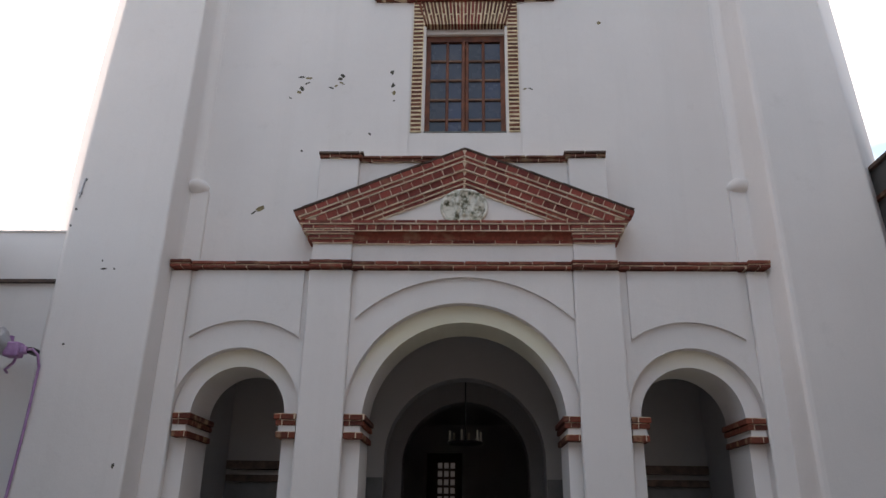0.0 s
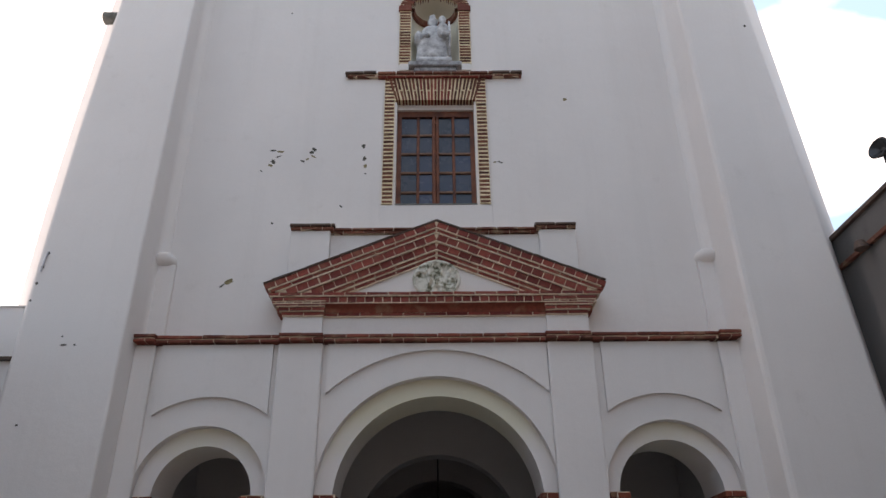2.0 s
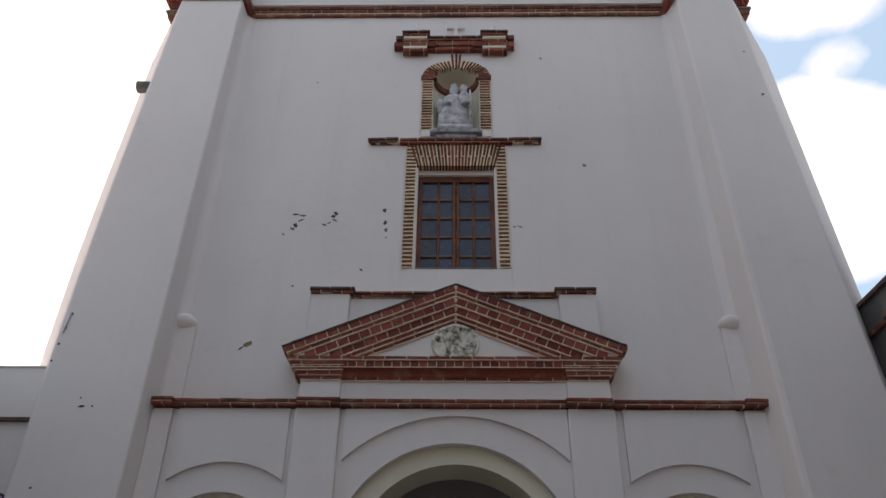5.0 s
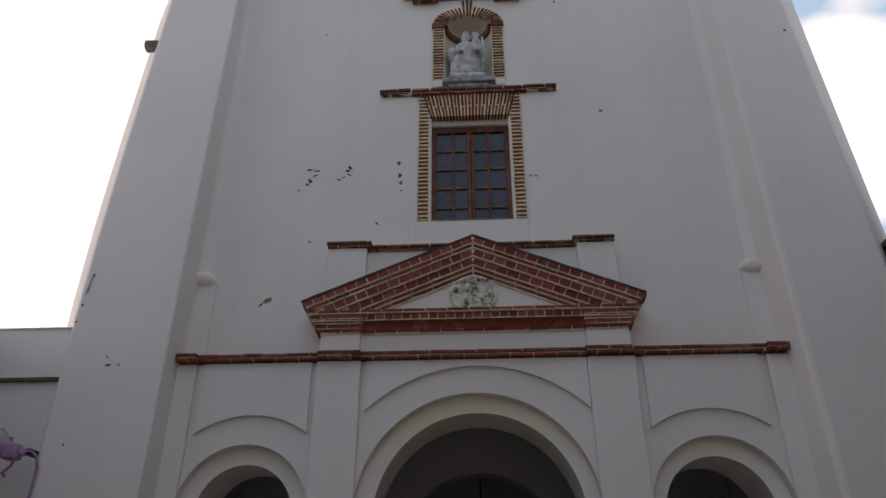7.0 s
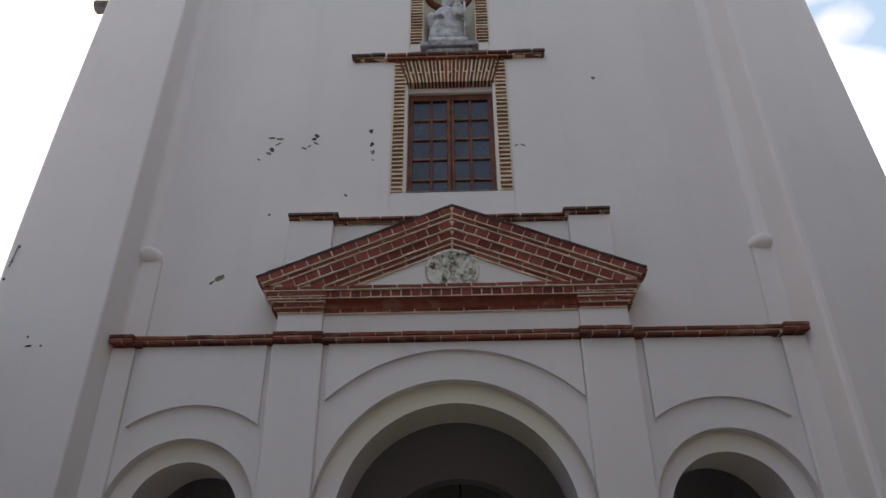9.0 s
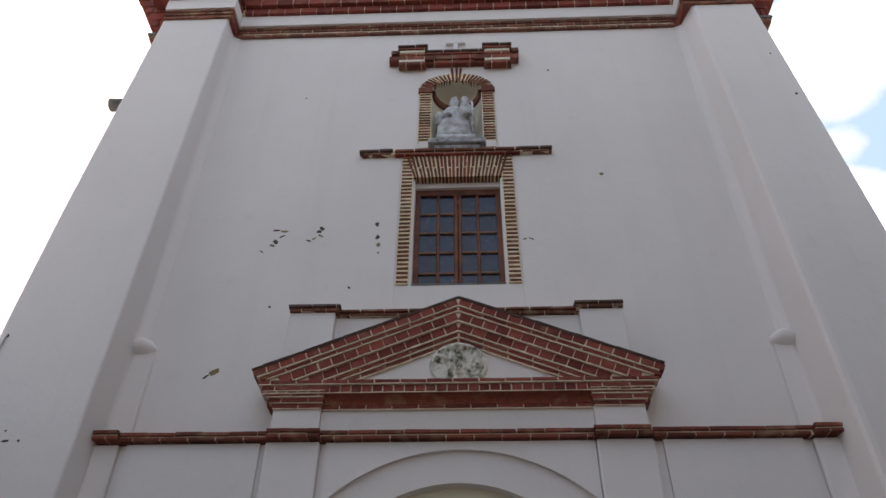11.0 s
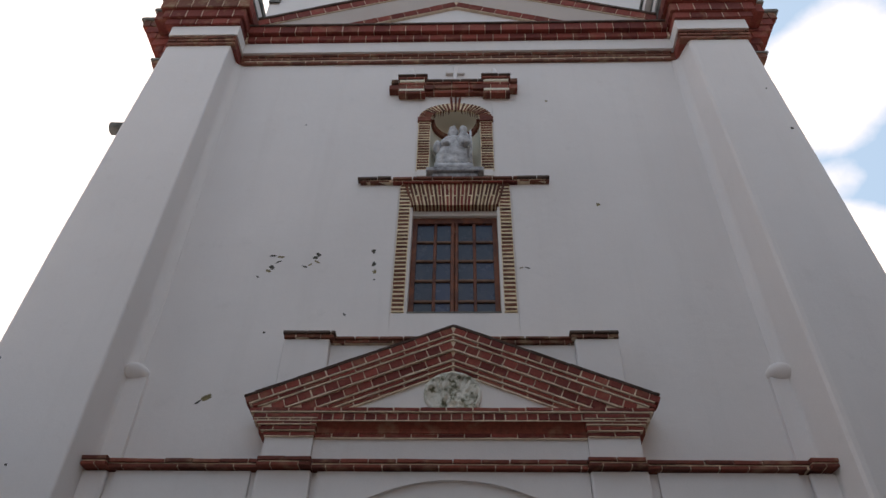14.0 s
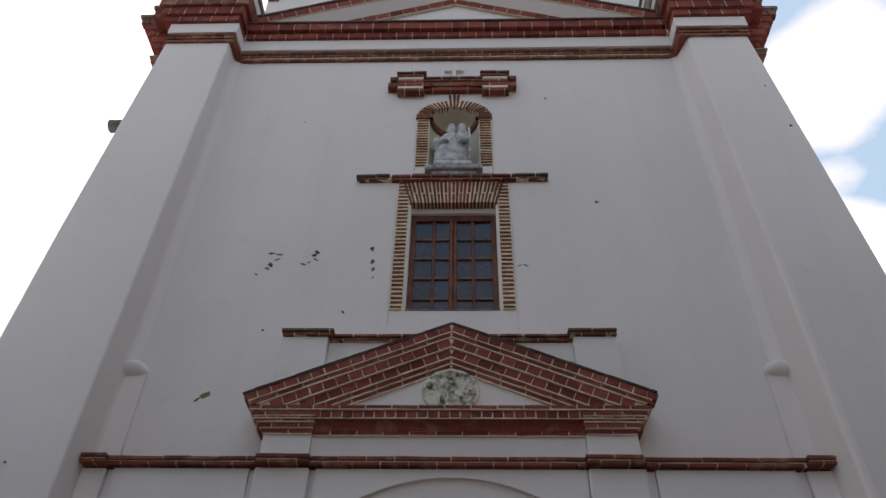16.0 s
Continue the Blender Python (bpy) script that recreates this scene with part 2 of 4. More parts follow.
def brick(parent, mat, x, y, z, length, height, depth=0.1, turn=0.0, taper=1.0):
    """One brick with worn edges, its front face at y, centred on (x, z), turned in the wall's plane. taper: its lower width against its upper."""
    length, height = round(length, 3), round(height, 3)
    variant = rng.randrange(3)
    key = (length, height, round(depth, 2), round(taper, 2), mat.name, variant)
    if key not in BRICKS:
        me = bpy.data.meshes.new("brick")
        local = random.Random(str(key))
        c, (a, b) = 0.006, (length / 2, height / 2)
        verts = []
        for inset, yy in ((c, 0.0), (0.0, c), (0.0, depth)):
            for sx, sz in ((-1, -1), (1, -1), (1, 1), (-1, 1)):
                k = taper if sz < 0 else 1.0
                jx, jz = (local.uniform(-0.004, 0.004) for _ in range(2)) if yy < depth else (0, 0)
                verts.append((sx * (a * k - inset) + jx, yy, sz * (b - inset) + jz))
        faces = [(0, 1, 2, 3)]
        for r in (0, 4):
            faces += [(r + i, r + 4 + i, r + 4 + (i + 1) % 4, r + (i + 1) % 4) for i in range(4)]
        me.from_pydata(verts, [], faces)
        me.materials.append(mat)
        BRICKS[key] = me
    ob = new("brick", BRICKS[key])
    ob.parent = parent
    ob.matrix_basis = pose(x + rng.uniform(-0.003, 0.003), y + rng.uniform(-0.004, 0.004), z + rng.uniform(-0.002, 0.002), 0, -turn + rng.uniform(-0.5, 0.5), 0)
    return ob


def course(parent, mat, x0, x1, y, z0, z1, length, joint=0.012, shift=0.0, depth=0.14, bed=0.02, low=False):
    """A level row of bricks from x0 to x1, its bed joint above it, or under it where low."""
    x = x0 - shift * (length + joint)
    while x < x1 - 0.02:
        a, b = max(x, x0), min(x + length, x1)
        if b - a > 0.03:
            brick(parent, mat, (a + b) / 2, y, (z0 + z1 + (bed if low else -bed)) / 2, b - a, z1 - z0 - bed, depth)
        x += length + joint
    return parent


# ---- ground ----
bm = bmesh.new()
bmesh.ops.create_grid(bm, x_segments=2, y_segments=2, size=900)
tagged(link("ground", bm, PAVING), "pale worn stone paving of the church forecourt", "ground", kind="structure")

# ---- church: the body ----
church = empty("church", (0, 0, 0), "white limewashed church front with red brick trim", "church")
PIER_IN, PIER_Y_TOP, PIER_Y_FOOT, EAVES = 4.25, -0.47, -0.8, 13.5

# main wall, with the openings of the window and the niche
NICHE_A, NICHE_B, NICHE_FOOT, NICHE_SPRING = 0.43, 0.2, 10.4, 11.82
bm = boxed((-4.4, -0.7, 0, 0.9, 4.9, 14.1), (0.7, 4.4, 0, 0.9, 4.9, 14.1), (-0.7, 0.7, 0, 0.9, 4.9, 7.56), (-0.7, 0.7, 0.1, 0.9, 9.62, NICHE_FOOT), (-0.7, 0.7, 0, 0.1, 9.9, NICHE_FOOT))
prism(bm, [(0.7, NICHE_FOOT), (0.7, 14.1), (-0.7, 14.1), (-0.7, NICHE_FOOT)] + [(-NICHE_A, NICHE_FOOT)] + arc(0, NICHE_SPRING, NICHE_A, NICHE_B, 180, 0, 20) + [(NICHE_A, NICHE_FOOT)], 0, 0.9)
part("wall", bm, WHITE, church)

# corner piers with sloping faces; the inner angle is coved
for side in (-1, 1):
    bm = bmesh.new()
    rings = []
    for k in range(9):
        f = k / 8
        z = f * EAVES
        yf = PIER_Y_FOOT + (PIER_Y_TOP - PIER_Y_FOOT) * f + 0.05 * math.sin(math.pi * f) * -0.6
        xo = 6.0 - 0.56 * f if side > 0 else min(5.69, 5.94 - 0.45 * f)
        splay = 1.08 + 0.1 * f + 0.14 * math.sin(math.pi * f) if side < 0 else 1.45 - 0.19 * f
        pin, worn = (PIER_IN + 0.06, 0.1) if side > 0 else (PIER_IN, 0.035)
        plan = [(PIER_IN - 0.16, 0.02), *((PIER_IN - 0.15 + 0.15 * math.sin(radians(a)), -0.01 - 0.14 * (1 - math.cos(radians(a)))) for a in range(0, 91, 15)), (pin, yf + worn), (pin + worn * 0.13, yf + worn * 0.46), (pin + worn * 0.46, yf + worn * 0.13), (pin + worn, yf), (xo - 0.05, yf), (xo - 0.015, yf + 0.015), (xo, yf + 0.05), (xo + splay, 1.2), (PIER_IN - 0.16, 1.2)]
        rings.append([bm.verts.new((side * x, y, z)) for x, y in plan])
    for a, b in zip(rings, rings[1:]):
        for i in range(len(a)):
            j = (i + 1) % len(a)
            bm.faces.new((a[i], a[j], b[j], b[i]))
    bm.faces.new(rings[0])
    bm.faces.new(rings[-1])
    part("pier", bm, WHITE, church)

# portal wall with its three arches; the arch faces lie back in it
ARCHES_OUT = [(-3.13, 0.88, 3.135), (-0.02, 1.625, 3.055), (3.11, 0.895, 3.15)]
ARCHES_IN = [(-3.125, 0.655, 3.12), (0, 1.4, 3.035), (3.095, 0.695, 3.112)]


def arch_slab(openings, half, top, y0, y1):
    outline = [(half, 0), (half, top), (-half, top), (-half, 0)]
    for cx, r, s in openings:
        outline += [(cx - r, 0)] + arc(cx, s, r, r, 180, 0, 36) + [(cx + r, 0)]
    return prism(bmesh.new(), outline, y0, y1)


portal = part("portal_wall", arch_slab(ARCHES_OUT, PIER_IN + 0.02, 5.15, -0.2, -0.05), WHITE, church)
part("arch_band", arch_slab(ARCHES_IN, PIER_IN + 0.02, 4.95, -0.05, 0.75), STAINED, church)

# raised panels above the arches, each ending in a curved lower edge
for cx, half, foot, crown in ((0, 1.54, 4.43, 5.05), (-3.09, 0.78, 4.15, 4.4), (3.09, 0.78, 4.15, 4.4)):
    sag = crown - foot
    radius = (half * half + sag * sag) / (2 * sag)
    open_ = math.degrees(math.asin(half / radius))
    outline = [(cx + half, 5.145), (cx - half, 5.145)] + arc(cx, crown - radius, radius, radius, 90 + open_, 90 - open_, 30)
    part("spandrel_panel", prism(bmesh.new(), outline, -0.255, -0.2), WHITE, church)

# pilasters, pedestal blocks and attic blocks; the two halves of the front differ by a few centimetres
for x0, x1, y in ((-2.24, -1.61, -0.3), (1.55, 2.205, -0.3), (-PIER_IN - 0.01, -3.96, -0.27), (3.985, PIER_IN + 0.06, -0.27)):
    part("pilaster", soften(boxed((x0, x1, y, -0.195, 0, 5.148)), 0.025, 2), WHITE, church)
for x0, x1 in ((-2.21, -1.64), (1.57, 2.17)):
    part("pedestal_block", boxed((x0, x1, -0.3, 0.01, 5.26, 5.58)), WHITE, church)
for x0, x1 in ((-2.235, -1.63), (1.58, 2.142)):
    part("attic_block", soften(boxed((x0, x1, -0.2, 0.01, 5.9, 7.0)), 0.01, 1), WHITE, church)
for x0, x1 in ((-4.24, -3.96), (3.99, 4.3)):
    part("pilaster_strip", boxed((x0, x1, -0.07, 0.01, 5.25, 6.5)), WHITE, church)
part("frieze", boxed((-2.0, 2.0, -0.24, 0.01, 5.26, 5.62)), WHITE, church)
part("attic_panel", boxed((-1.7, 1.65, -0.09, 0.01, 5.9, 6.97)), WHITE, church)
for x0, x1, z0, z1 in ((-1.5, -0.9, 7.1, 10.1), (0.9, 1.5, 7.1, 10.1), (-0.88, 0.88, 7.1, 7.55)):
    part("window_panel", boxed((x0, x1, -0.014, 0.004, z0, z1)), WHITE, church)
for x0, x1 in ((-1.06, -0.66), (0.66, 1.06)):
    part("niche_panel", boxed((x0, x1, -0.014, 0.004, 10.2, 12.3)), WHITE, church)

# rounded ends of the old beams beside the piers
for side in (-1, 1):
    bm = bmesh.new()
    bmesh.ops.create_uvsphere(bm, u_segments=20, v_segments=12, radius=1)
    for v in bm.verts:
        v.co = (side * 4.15 + v.co.x * 0.18, -0.03 + v.co.y * 0.15, 6.62 + v.co.z * (0.09 if v.co.z > 0 else 0.15) - 0.05 * v.co.x * v.co.x)
    part("rounded_bracket", bm, WHITE, church, smooth=True)

# ---- string course ----
string = part("string_course", boxed((-PIER_IN, PIER_IN, -0.31, 0.005, 5.165, 5.25)), MORTAR, church, "thin two-course red brick string course")
for a, b, y in ((-4.24, -3.95, -0.4), (-3.945, -2.225, -0.325), (-2.22, -1.605, -0.4), (-1.6, 1.523, -0.325), (1.528, 2.19, -0.4), (2.195, 3.98, -0.325), (3.985, 4.31, -0.4)):
    part("mortar_bed", boxed((a + 0.012, b - 0.012, y + 0.012, -0.2, 5.165, 5.25)), MORTAR, string)
    course(string, STRING_RED, a, b, y, 5.16, 5.2, 0.31, shift=0.5, depth=0.22, bed=0.002)
    course(string, STRING_RED, a, b, y - 0.015, 5.2, 5.258, 0.31, depth=0.22, bed=0.014, low=True)

# ---- attic cornice beside the pediment ----
attic = part("attic_cornice", boxed((-1.59, 1.54, -0.12, 0.005, 6.98, 7.065), (-2.22, -1.59, -0.225, 0.005, 7.005, 7.09), (1.54, 2.13, -0.225, 0.005, 7.005, 7.09)), MORTAR, church, "weathered brick capping course")
for a, b, y, z in ((-1.6, 1.55, -0.14, 6.965), (-2.23, -1.58, -0.24, 6.99), (1.535, 2.145, -0.24, 6.99)):
    course(attic, BROWN, a, b, y, z, z + 0.058, 0.31, 0.012, 0.5, bed=0.014, low=True)
    course(attic, TILE_EDGE if abs(a) > 1.65 or b > 1.65 else BROWN, a - 0.02, b + 0.02, y - 0.03, z + 0.06, z + 0.115, 0.31, 0.01, 0.0, 0.13)

# ---- lower pediment ----
pediment = part("pediment", prism(bmesh.new(), [(-1.62, 5.82), (1.62, 5.82), (0, 6.47)], -0.3, -0.04), WHITE, church, "broad red brick pediment with raked courses")
TIP_L, TIP_R = 2.5, 2.445
ROWS_P = [(5.54, 5.605, 0.3, -0.28, 0.3), (5.7, 5.798, 0.115, -0.41, 0.14), (5.8, 5.86, 0.3, -0.44, 0.09)]
for z0, z1, length, y, inset in ROWS_P:
    part("mortar_bed", boxed((inset - TIP_L + 0.012, TIP_R - inset - 0.012, y + 0.009, 0.005, z0 + 0.003, z1)), MORTAR, pediment)
    course(pediment, RED, inset - TIP_L, TIP_R - inset, y, z0, z1, length, shift=0.5, depth=0.2, bed=0.018, low=True)
# hollow red-painted moulding between the level courses
bm = bmesh.new()
profile = [(-0.285 - 0.115 * (1 - math.cos(radians(a))), 5.604 + 0.095 * math.sin(radians(a))) for a in range(0, 91, 15)] + [(0.0, 5.699), (0.0, 5.604)]
ends = [[bm.verts.new((x, y, z)) for y, z in profile] for x in (0.2 - TIP_L, TIP_R - 0.2)]
bm.faces.new(ends[0])
bm.faces.new(ends[1][::-1])
for i in range(len(profile)):
    j = (i + 1) % len(profile)
    bm.faces.new((ends[0][i], ends[0][j], ends[1][j], ends[1][i]))
part("hollow_moulding", bm, STRING_RED, pediment)
for side, tip in ((-1, TIP_L), (1, TIP_R)):
    for k in range(4):
        z0, y = 5.54 + 0.063 * k, -0.335 - 0.03 * k
        a, b = sorted((side * (tip - 0.88 - 0.012 * k), side * (tip - 0.27 + 0.042 * k)))
        part("mortar_bed", boxed((a + 0.012, b - 0.012, y + 0.009, -0.2, z0 + 0.002, z0 + 0.063)), MORTAR, pediment)
        course(pediment, RED, a, b, y, z0, z0 + 0.062, 0.31, shift=0.5 * (k % 2), depth=0.2, bed=0.013, low=True)
SLOPE = math.atan2(1.02, 2.475)
RAKE = [(0.03, -0.49, 0.5, TILE_EDGE), (0.105, -0.475, 0.155, RED), (0.062, -0.45, 0.31, RED), (0.125, -0.43, 0.155, RED), (0.12, -0.395, 0.165, RED), (0.064, -0.365, 0.31, RED), (0.062, -0.34, 0.31, RED)]


def rake(parent, rows, halves, apex, foot, slope, joint=0.021):
    """Raked brick courses on both sides of an apex, from the outermost down; each ends on the level z = foot."""
    down, cs, sn = 0.0, math.cos(slope), math.sin(slope)
    for thick, y, length, mat in rows:
        mid_apex = apex - (down + thick / 2) / cs
        a, b = apex - down / cs, apex - (down + thick) / cs
        for side, half in zip((-1, 1), halves):
            run = min((mid_apex - foot) / sn, (half - down * sn * 0.9) / cs)
            xa = min((a - foot) / math.tan(slope), half - down * sn * 0.9) - 0.03
            xb = min((b - foot) / math.tan(slope), half - (down + thick) * sn * 0.9) - 0.03
            bm = prism(bmesh.new(), [(0, b + 0.003), (side * xb, b - xb * math.tan(slope) + 0.003), (side * xa, a - xa * math.tan(slope)), (0, a)], y + 0.009, 0.0)
            part("mortar_bed", bm, MORTAR if mat is not TILE_EDGE else TILE_EDGE, parent)
            s = 0.012
            while s < run - 0.03:
                e = min(s + length, run)
                if e - s > 0.05:
                    m = (s + e) / 2
                    brick(parent, mat, side * (m * cs + joint / 2 * sn), y, mid_apex - m * sn + joint / 2 * cs, e - s, thick - joint, 0.2, -side * math.degrees(slope))
                s = e + 0.012
        down += thick
    return parent


rake(pediment, RAKE, (TIP_L, TIP_R), 7.03, 5.86, SLOPE)

# carved medallion in the tympanum: a raised rim round a worn, deeply cut relief, cut flat along its foot
bm = bmesh.new()
rings = []
for i in range(29):
    r = 0.001 + i / 28
    ring = []
    for k in range(84):
        a = 2 * math.pi * k / 84
        x, y = 0.352 * r * math.cos(a), 0.305 * r * math.sin(a)
        p = Vector((x * 9 + 3, y * 6, 0.4))
        swell = noise.noise(p) + 0.6 * noise.noise(p * 2.3) + 0.3 * noise.noise(p * 5)
        h = 0.03 + 0.05 * max(-0.5, min(0.9, swell * 1.6)) if r < 0.88 else 0.055 - 0.3 * max(0.0, r - 0.95)
        ring.append(bm.verts.new((-0.005 + x, -0.302 - max(0.0, h), max(5.885, 6.105 + y))))
    rings.append(ring)
rings.append([bm.verts.new((v.co.x, -0.298, v.co.z)) for v in rings[-1]])
bm.faces.new(rings[0])
for a, b in zip(rings, rings[1:]):
    for k in range(84):
        j = (k + 1) % 84
        bm.faces.new((a[k], a[j], b[j], b[k]))
part("medallion", bm, RELIEF, church, "round carved stone relief with dark moss", smooth=True)

# ---- window with brick surround ----
window = part("window", boxed((-0.66, -0.585, 0.16, 0.26, 7.56, 9.53), (0.585, 0.66, 0.16, 0.26, 7.56, 9.53), (-0.585, 0.585, 0.16, 0.26, 9.42, 9.53), (-0.585, 0.585, 0.16, 0.26, 7.56, 7.6)), WOOD, church, "varnished wooden two-leaf window with small panes")
for x in (-0.3, 0.3):
    part("muntin", soften(boxed((x - 0.024, x + 0.024, 0.165, 0.215, 7.6, 9.42)), 0.008, 1), WOOD, window)
part("stile", soften(boxed((-0.062, -0.003, 0.15, 0.235, 7.6, 9.42)), 0.01, 1), WOOD, window)
part("stile", soften(boxed((0.003, 0.055, 0.155, 0.235, 7.6, 9.42)), 0.01, 1), WOOD, window)
PANE_Z = [7.6, 7.9, 8.28, 8.66, 9.04, 9.42]
for z in PANE_Z[1:-1]:
    for x0, x1 in ((-0.585, -0.062), (0.055, 0.585)):
        part("glazing_bar", soften(boxed((x0, x1, 0.168, 0.213, z - 0.022, z + 0.022)), 0.008, 1), BAR_WOOD, window)
for x0, x1 in ((-0.6, -0.318), (-0.282, -0.055), (0.055, 0.282), (0.318, 0.6)):
    for z0, z1 in zip(PANE_Z, PANE_Z[1:]):
        part("pane", boxed((x0, x1, 0.2, 0.206, z0 + 0.01, z1 - 0.01)), GLASS, window)
# flat dark sheet standing in for the unlit room behind the panes
part("room_dark", boxed((-0.69, 0.69, 0.5, 0.6, 7.5, 9.6)), WOOD_AND_ROOM_DARK, church)
part("window_reveal", boxed((-0.7, -0.66, 0.0, 0.5, 7.56, 9.62), (0.66, 0.7, 0.0, 0.5, 7.56, 9.62), (-0.66, 0.66, 0.1, 0.5, 9.53, 9.62)), WHITE, church)
part("window_sill", boxed((-0.66, 0.66, -0.02, 0.5, 7.55, 7.575)), SOOT, church)
surround = part("window_surround", boxed((-0.875, -0.7, -0.032, 0.004, 7.565, 10.12), (0.7, 0.875, -0.032, 0.004, 7.565, 10.12), (-0.7, 0.7, -0.036, 0.098, 9.632, 10.12)), YELLOW_MORTAR, church, "brown brick jambs and flat arch with ochre joints")
count = 33
for k in range(count):
    z = 7.565 + (k + 0.5) * 2.55 / count
    for side in (-1, 1):
        a, b = (0.705, 0.872)
        brick(surround, JAMB, side * (a + b) / 2, -0.038, z, b - a, 0.048, 0.06)
for k in range(25):
    u = (k - 12) / 12.0
    top, bottom = u * 0.8, u * 0.655
    lean = math.degrees(math.atan2(top - bottom, 0.6))
    width, mat = (0.04, JAMB) if abs(u) > 0.36 else (0.045, (RED, STRING_RED)[k % 2])
    # every second one is laid as two half bricks with a joint between them
    pieces = ((0.0, 1.0),) if k % 2 else ((0.0, 0.42), (0.47, 1.0))
    for f0, f1 in pieces:
        f = (f0 + f1) / 2
        brick(surround, mat, bottom + (top - bottom) * f, -0.045, 9.622 + 0.495 * f, width * (0.82 + 0.18 * f1), 0.495 * (f1 - f0), 0.143, -lean, (0.82 + 0.18 * f0) / (0.82 + 0.18 * f1))
# ledge over the window
ledge = part("window_ledge", boxed((-1.5, 1.46, -0.07, 0.004, 10.125, 10.205)), MORTAR, church, "projecting thin brick ledge")
course(ledge, RED, -1.0, 1.0, -0.085, 10.105, 10.155, 0.31, shift=0.5)
course(ledge, BROWN, -1.0, 1.0, -0.12, 10.157, 10.205, 0.31, bed=0.003)
for a, b in ((-1.57, -1.0), (1.0, 1.55)):
    course(ledge, BROWN, a + 0.04, b - 0.03, -0.085, 10.125, 10.17, 0.31, shift=0.5)
    course(ledge, TILE_EDGE, a, b - 0.03, -0.12, 10.172, 10.215, 0.31, bed=0.003)

# ---- niche ----
bm = bmesh.new()
rows_n = []
for k in range(4):
    z = NICHE_FOOT + (NICHE_SPRING - NICHE_FOOT) * k / 3
    rows_n.append([bm.verts.new((NICHE_A * math.cos(math.pi * i / 24), 0.42 * math.sin(math.pi * i / 24), z)) for i in range(25)])
for k in range(1, 9):
    f = math.pi / 2 * k / 8.001
    rows_n.append([bm.verts.new((NICHE_A * math.cos(math.pi * i / 24) * math.cos(f), 0.42 * math.sin(math.pi * i / 24) * math.cos(f), NICHE_SPRING + NICHE_B * math.sin(f))) for i in range(25)])
for a, b in zip(rows_n, rows_n[1:]):
    for i in range(24):
        bm.faces.new((a[i], a[i + 1], b[i + 1], b[i]))
bm.faces.new(rows_n[0])
part("niche_shell", bm, CREAM, church, "hollow plaster niche with a yellowed half dome", smooth=True)
niche = part("niche_surround", boxed((-0.645, -0.435, -0.03, 0.004, 10.45, 11.82)), YELLOW_MORTAR, church, "weathered brick jambs and arch of the niche")
part("jamb", boxed((0.435, 0.645, -0.03, 0.004, 10.45, 11.82)), YELLOW_MORTAR, niche)
prism_bm = prism(bmesh.new(), arc(0, NICHE_SPRING, 0.64, 0.4, 0, 180, 24) + arc(0, NICHE_SPRING, NICHE_A, NICHE_B, 180, 0, 24), -0.032, 0.08)
part("arch_mortar", prism_bm, YELLOW_MORTAR, niche)
for k in range(18):
    z = 10.47 + (k + 0.5) * 1.22 / 18
    for side in (-1, 1):
        brick(niche, JAMB, side * 0.54, -0.036, z, 0.195, 0.048, 0.06)
for side in (-1, 1):
    brick(niche, STRING_RED, side * 0.545, -0.06, 11.76, 0.24, 0.12, 0.12)
for k in range(25):
    a = math.pi * (k + 0.5) / 25
    big = 0.06 if k in (11, 12, 13) else 0.0
    x0, z0, x1, z1 = NICHE_A * math.cos(a), NICHE_B * math.sin(a), (0.64) * math.cos(a), (0.4 + big * 3) * math.sin(a)
    brick(niche, STRING_RED if big or k % 4 == 1 else JAMB, (x0 + x1) / 2, -0.04, NICHE_SPRING + (z0 + z1) / 2, 0.04, math.hypot(x1 - x0, z1 - z0), 0.12, -math.degrees(math.atan2(x1 - x0, z1 - z0)))
part("niche_shelf", soften(boxed((-0.47, 0.47, -0.14, 0.1, 10.32, 10.42), (-0.37, 0.37, -0.09, 0.1, 10.225, 10.32)), 0.015, 1), STONE, church, "grey stone shelf under the niche")
for x0 in (-0.63, 0.47):
    part("bracket_block", boxed((x0, x0 + 0.16, -0.06, 0.004, 10.28, 10.42)), WHITE, church)

bm = bmesh.new()
rings = [[bm.verts.new(((NICHE_A - d) * math.cos(math.pi * i / 24), (0.42 - d) * math.sin(math.pi * i / 24), z)) for i in range(25)] for d, z in ((0.0, 11.68), (0.05, 11.69), (0.06, 11.8), (0.0, 11.81))]
for a, b in zip(rings, rings[1:]):
    for i in range(24):
        bm.faces.new((a[i], a[i + 1], b[i + 1], b[i]))
part("niche_moulding", bm, BROWN, church, "dark brick moulding running round inside the niche")

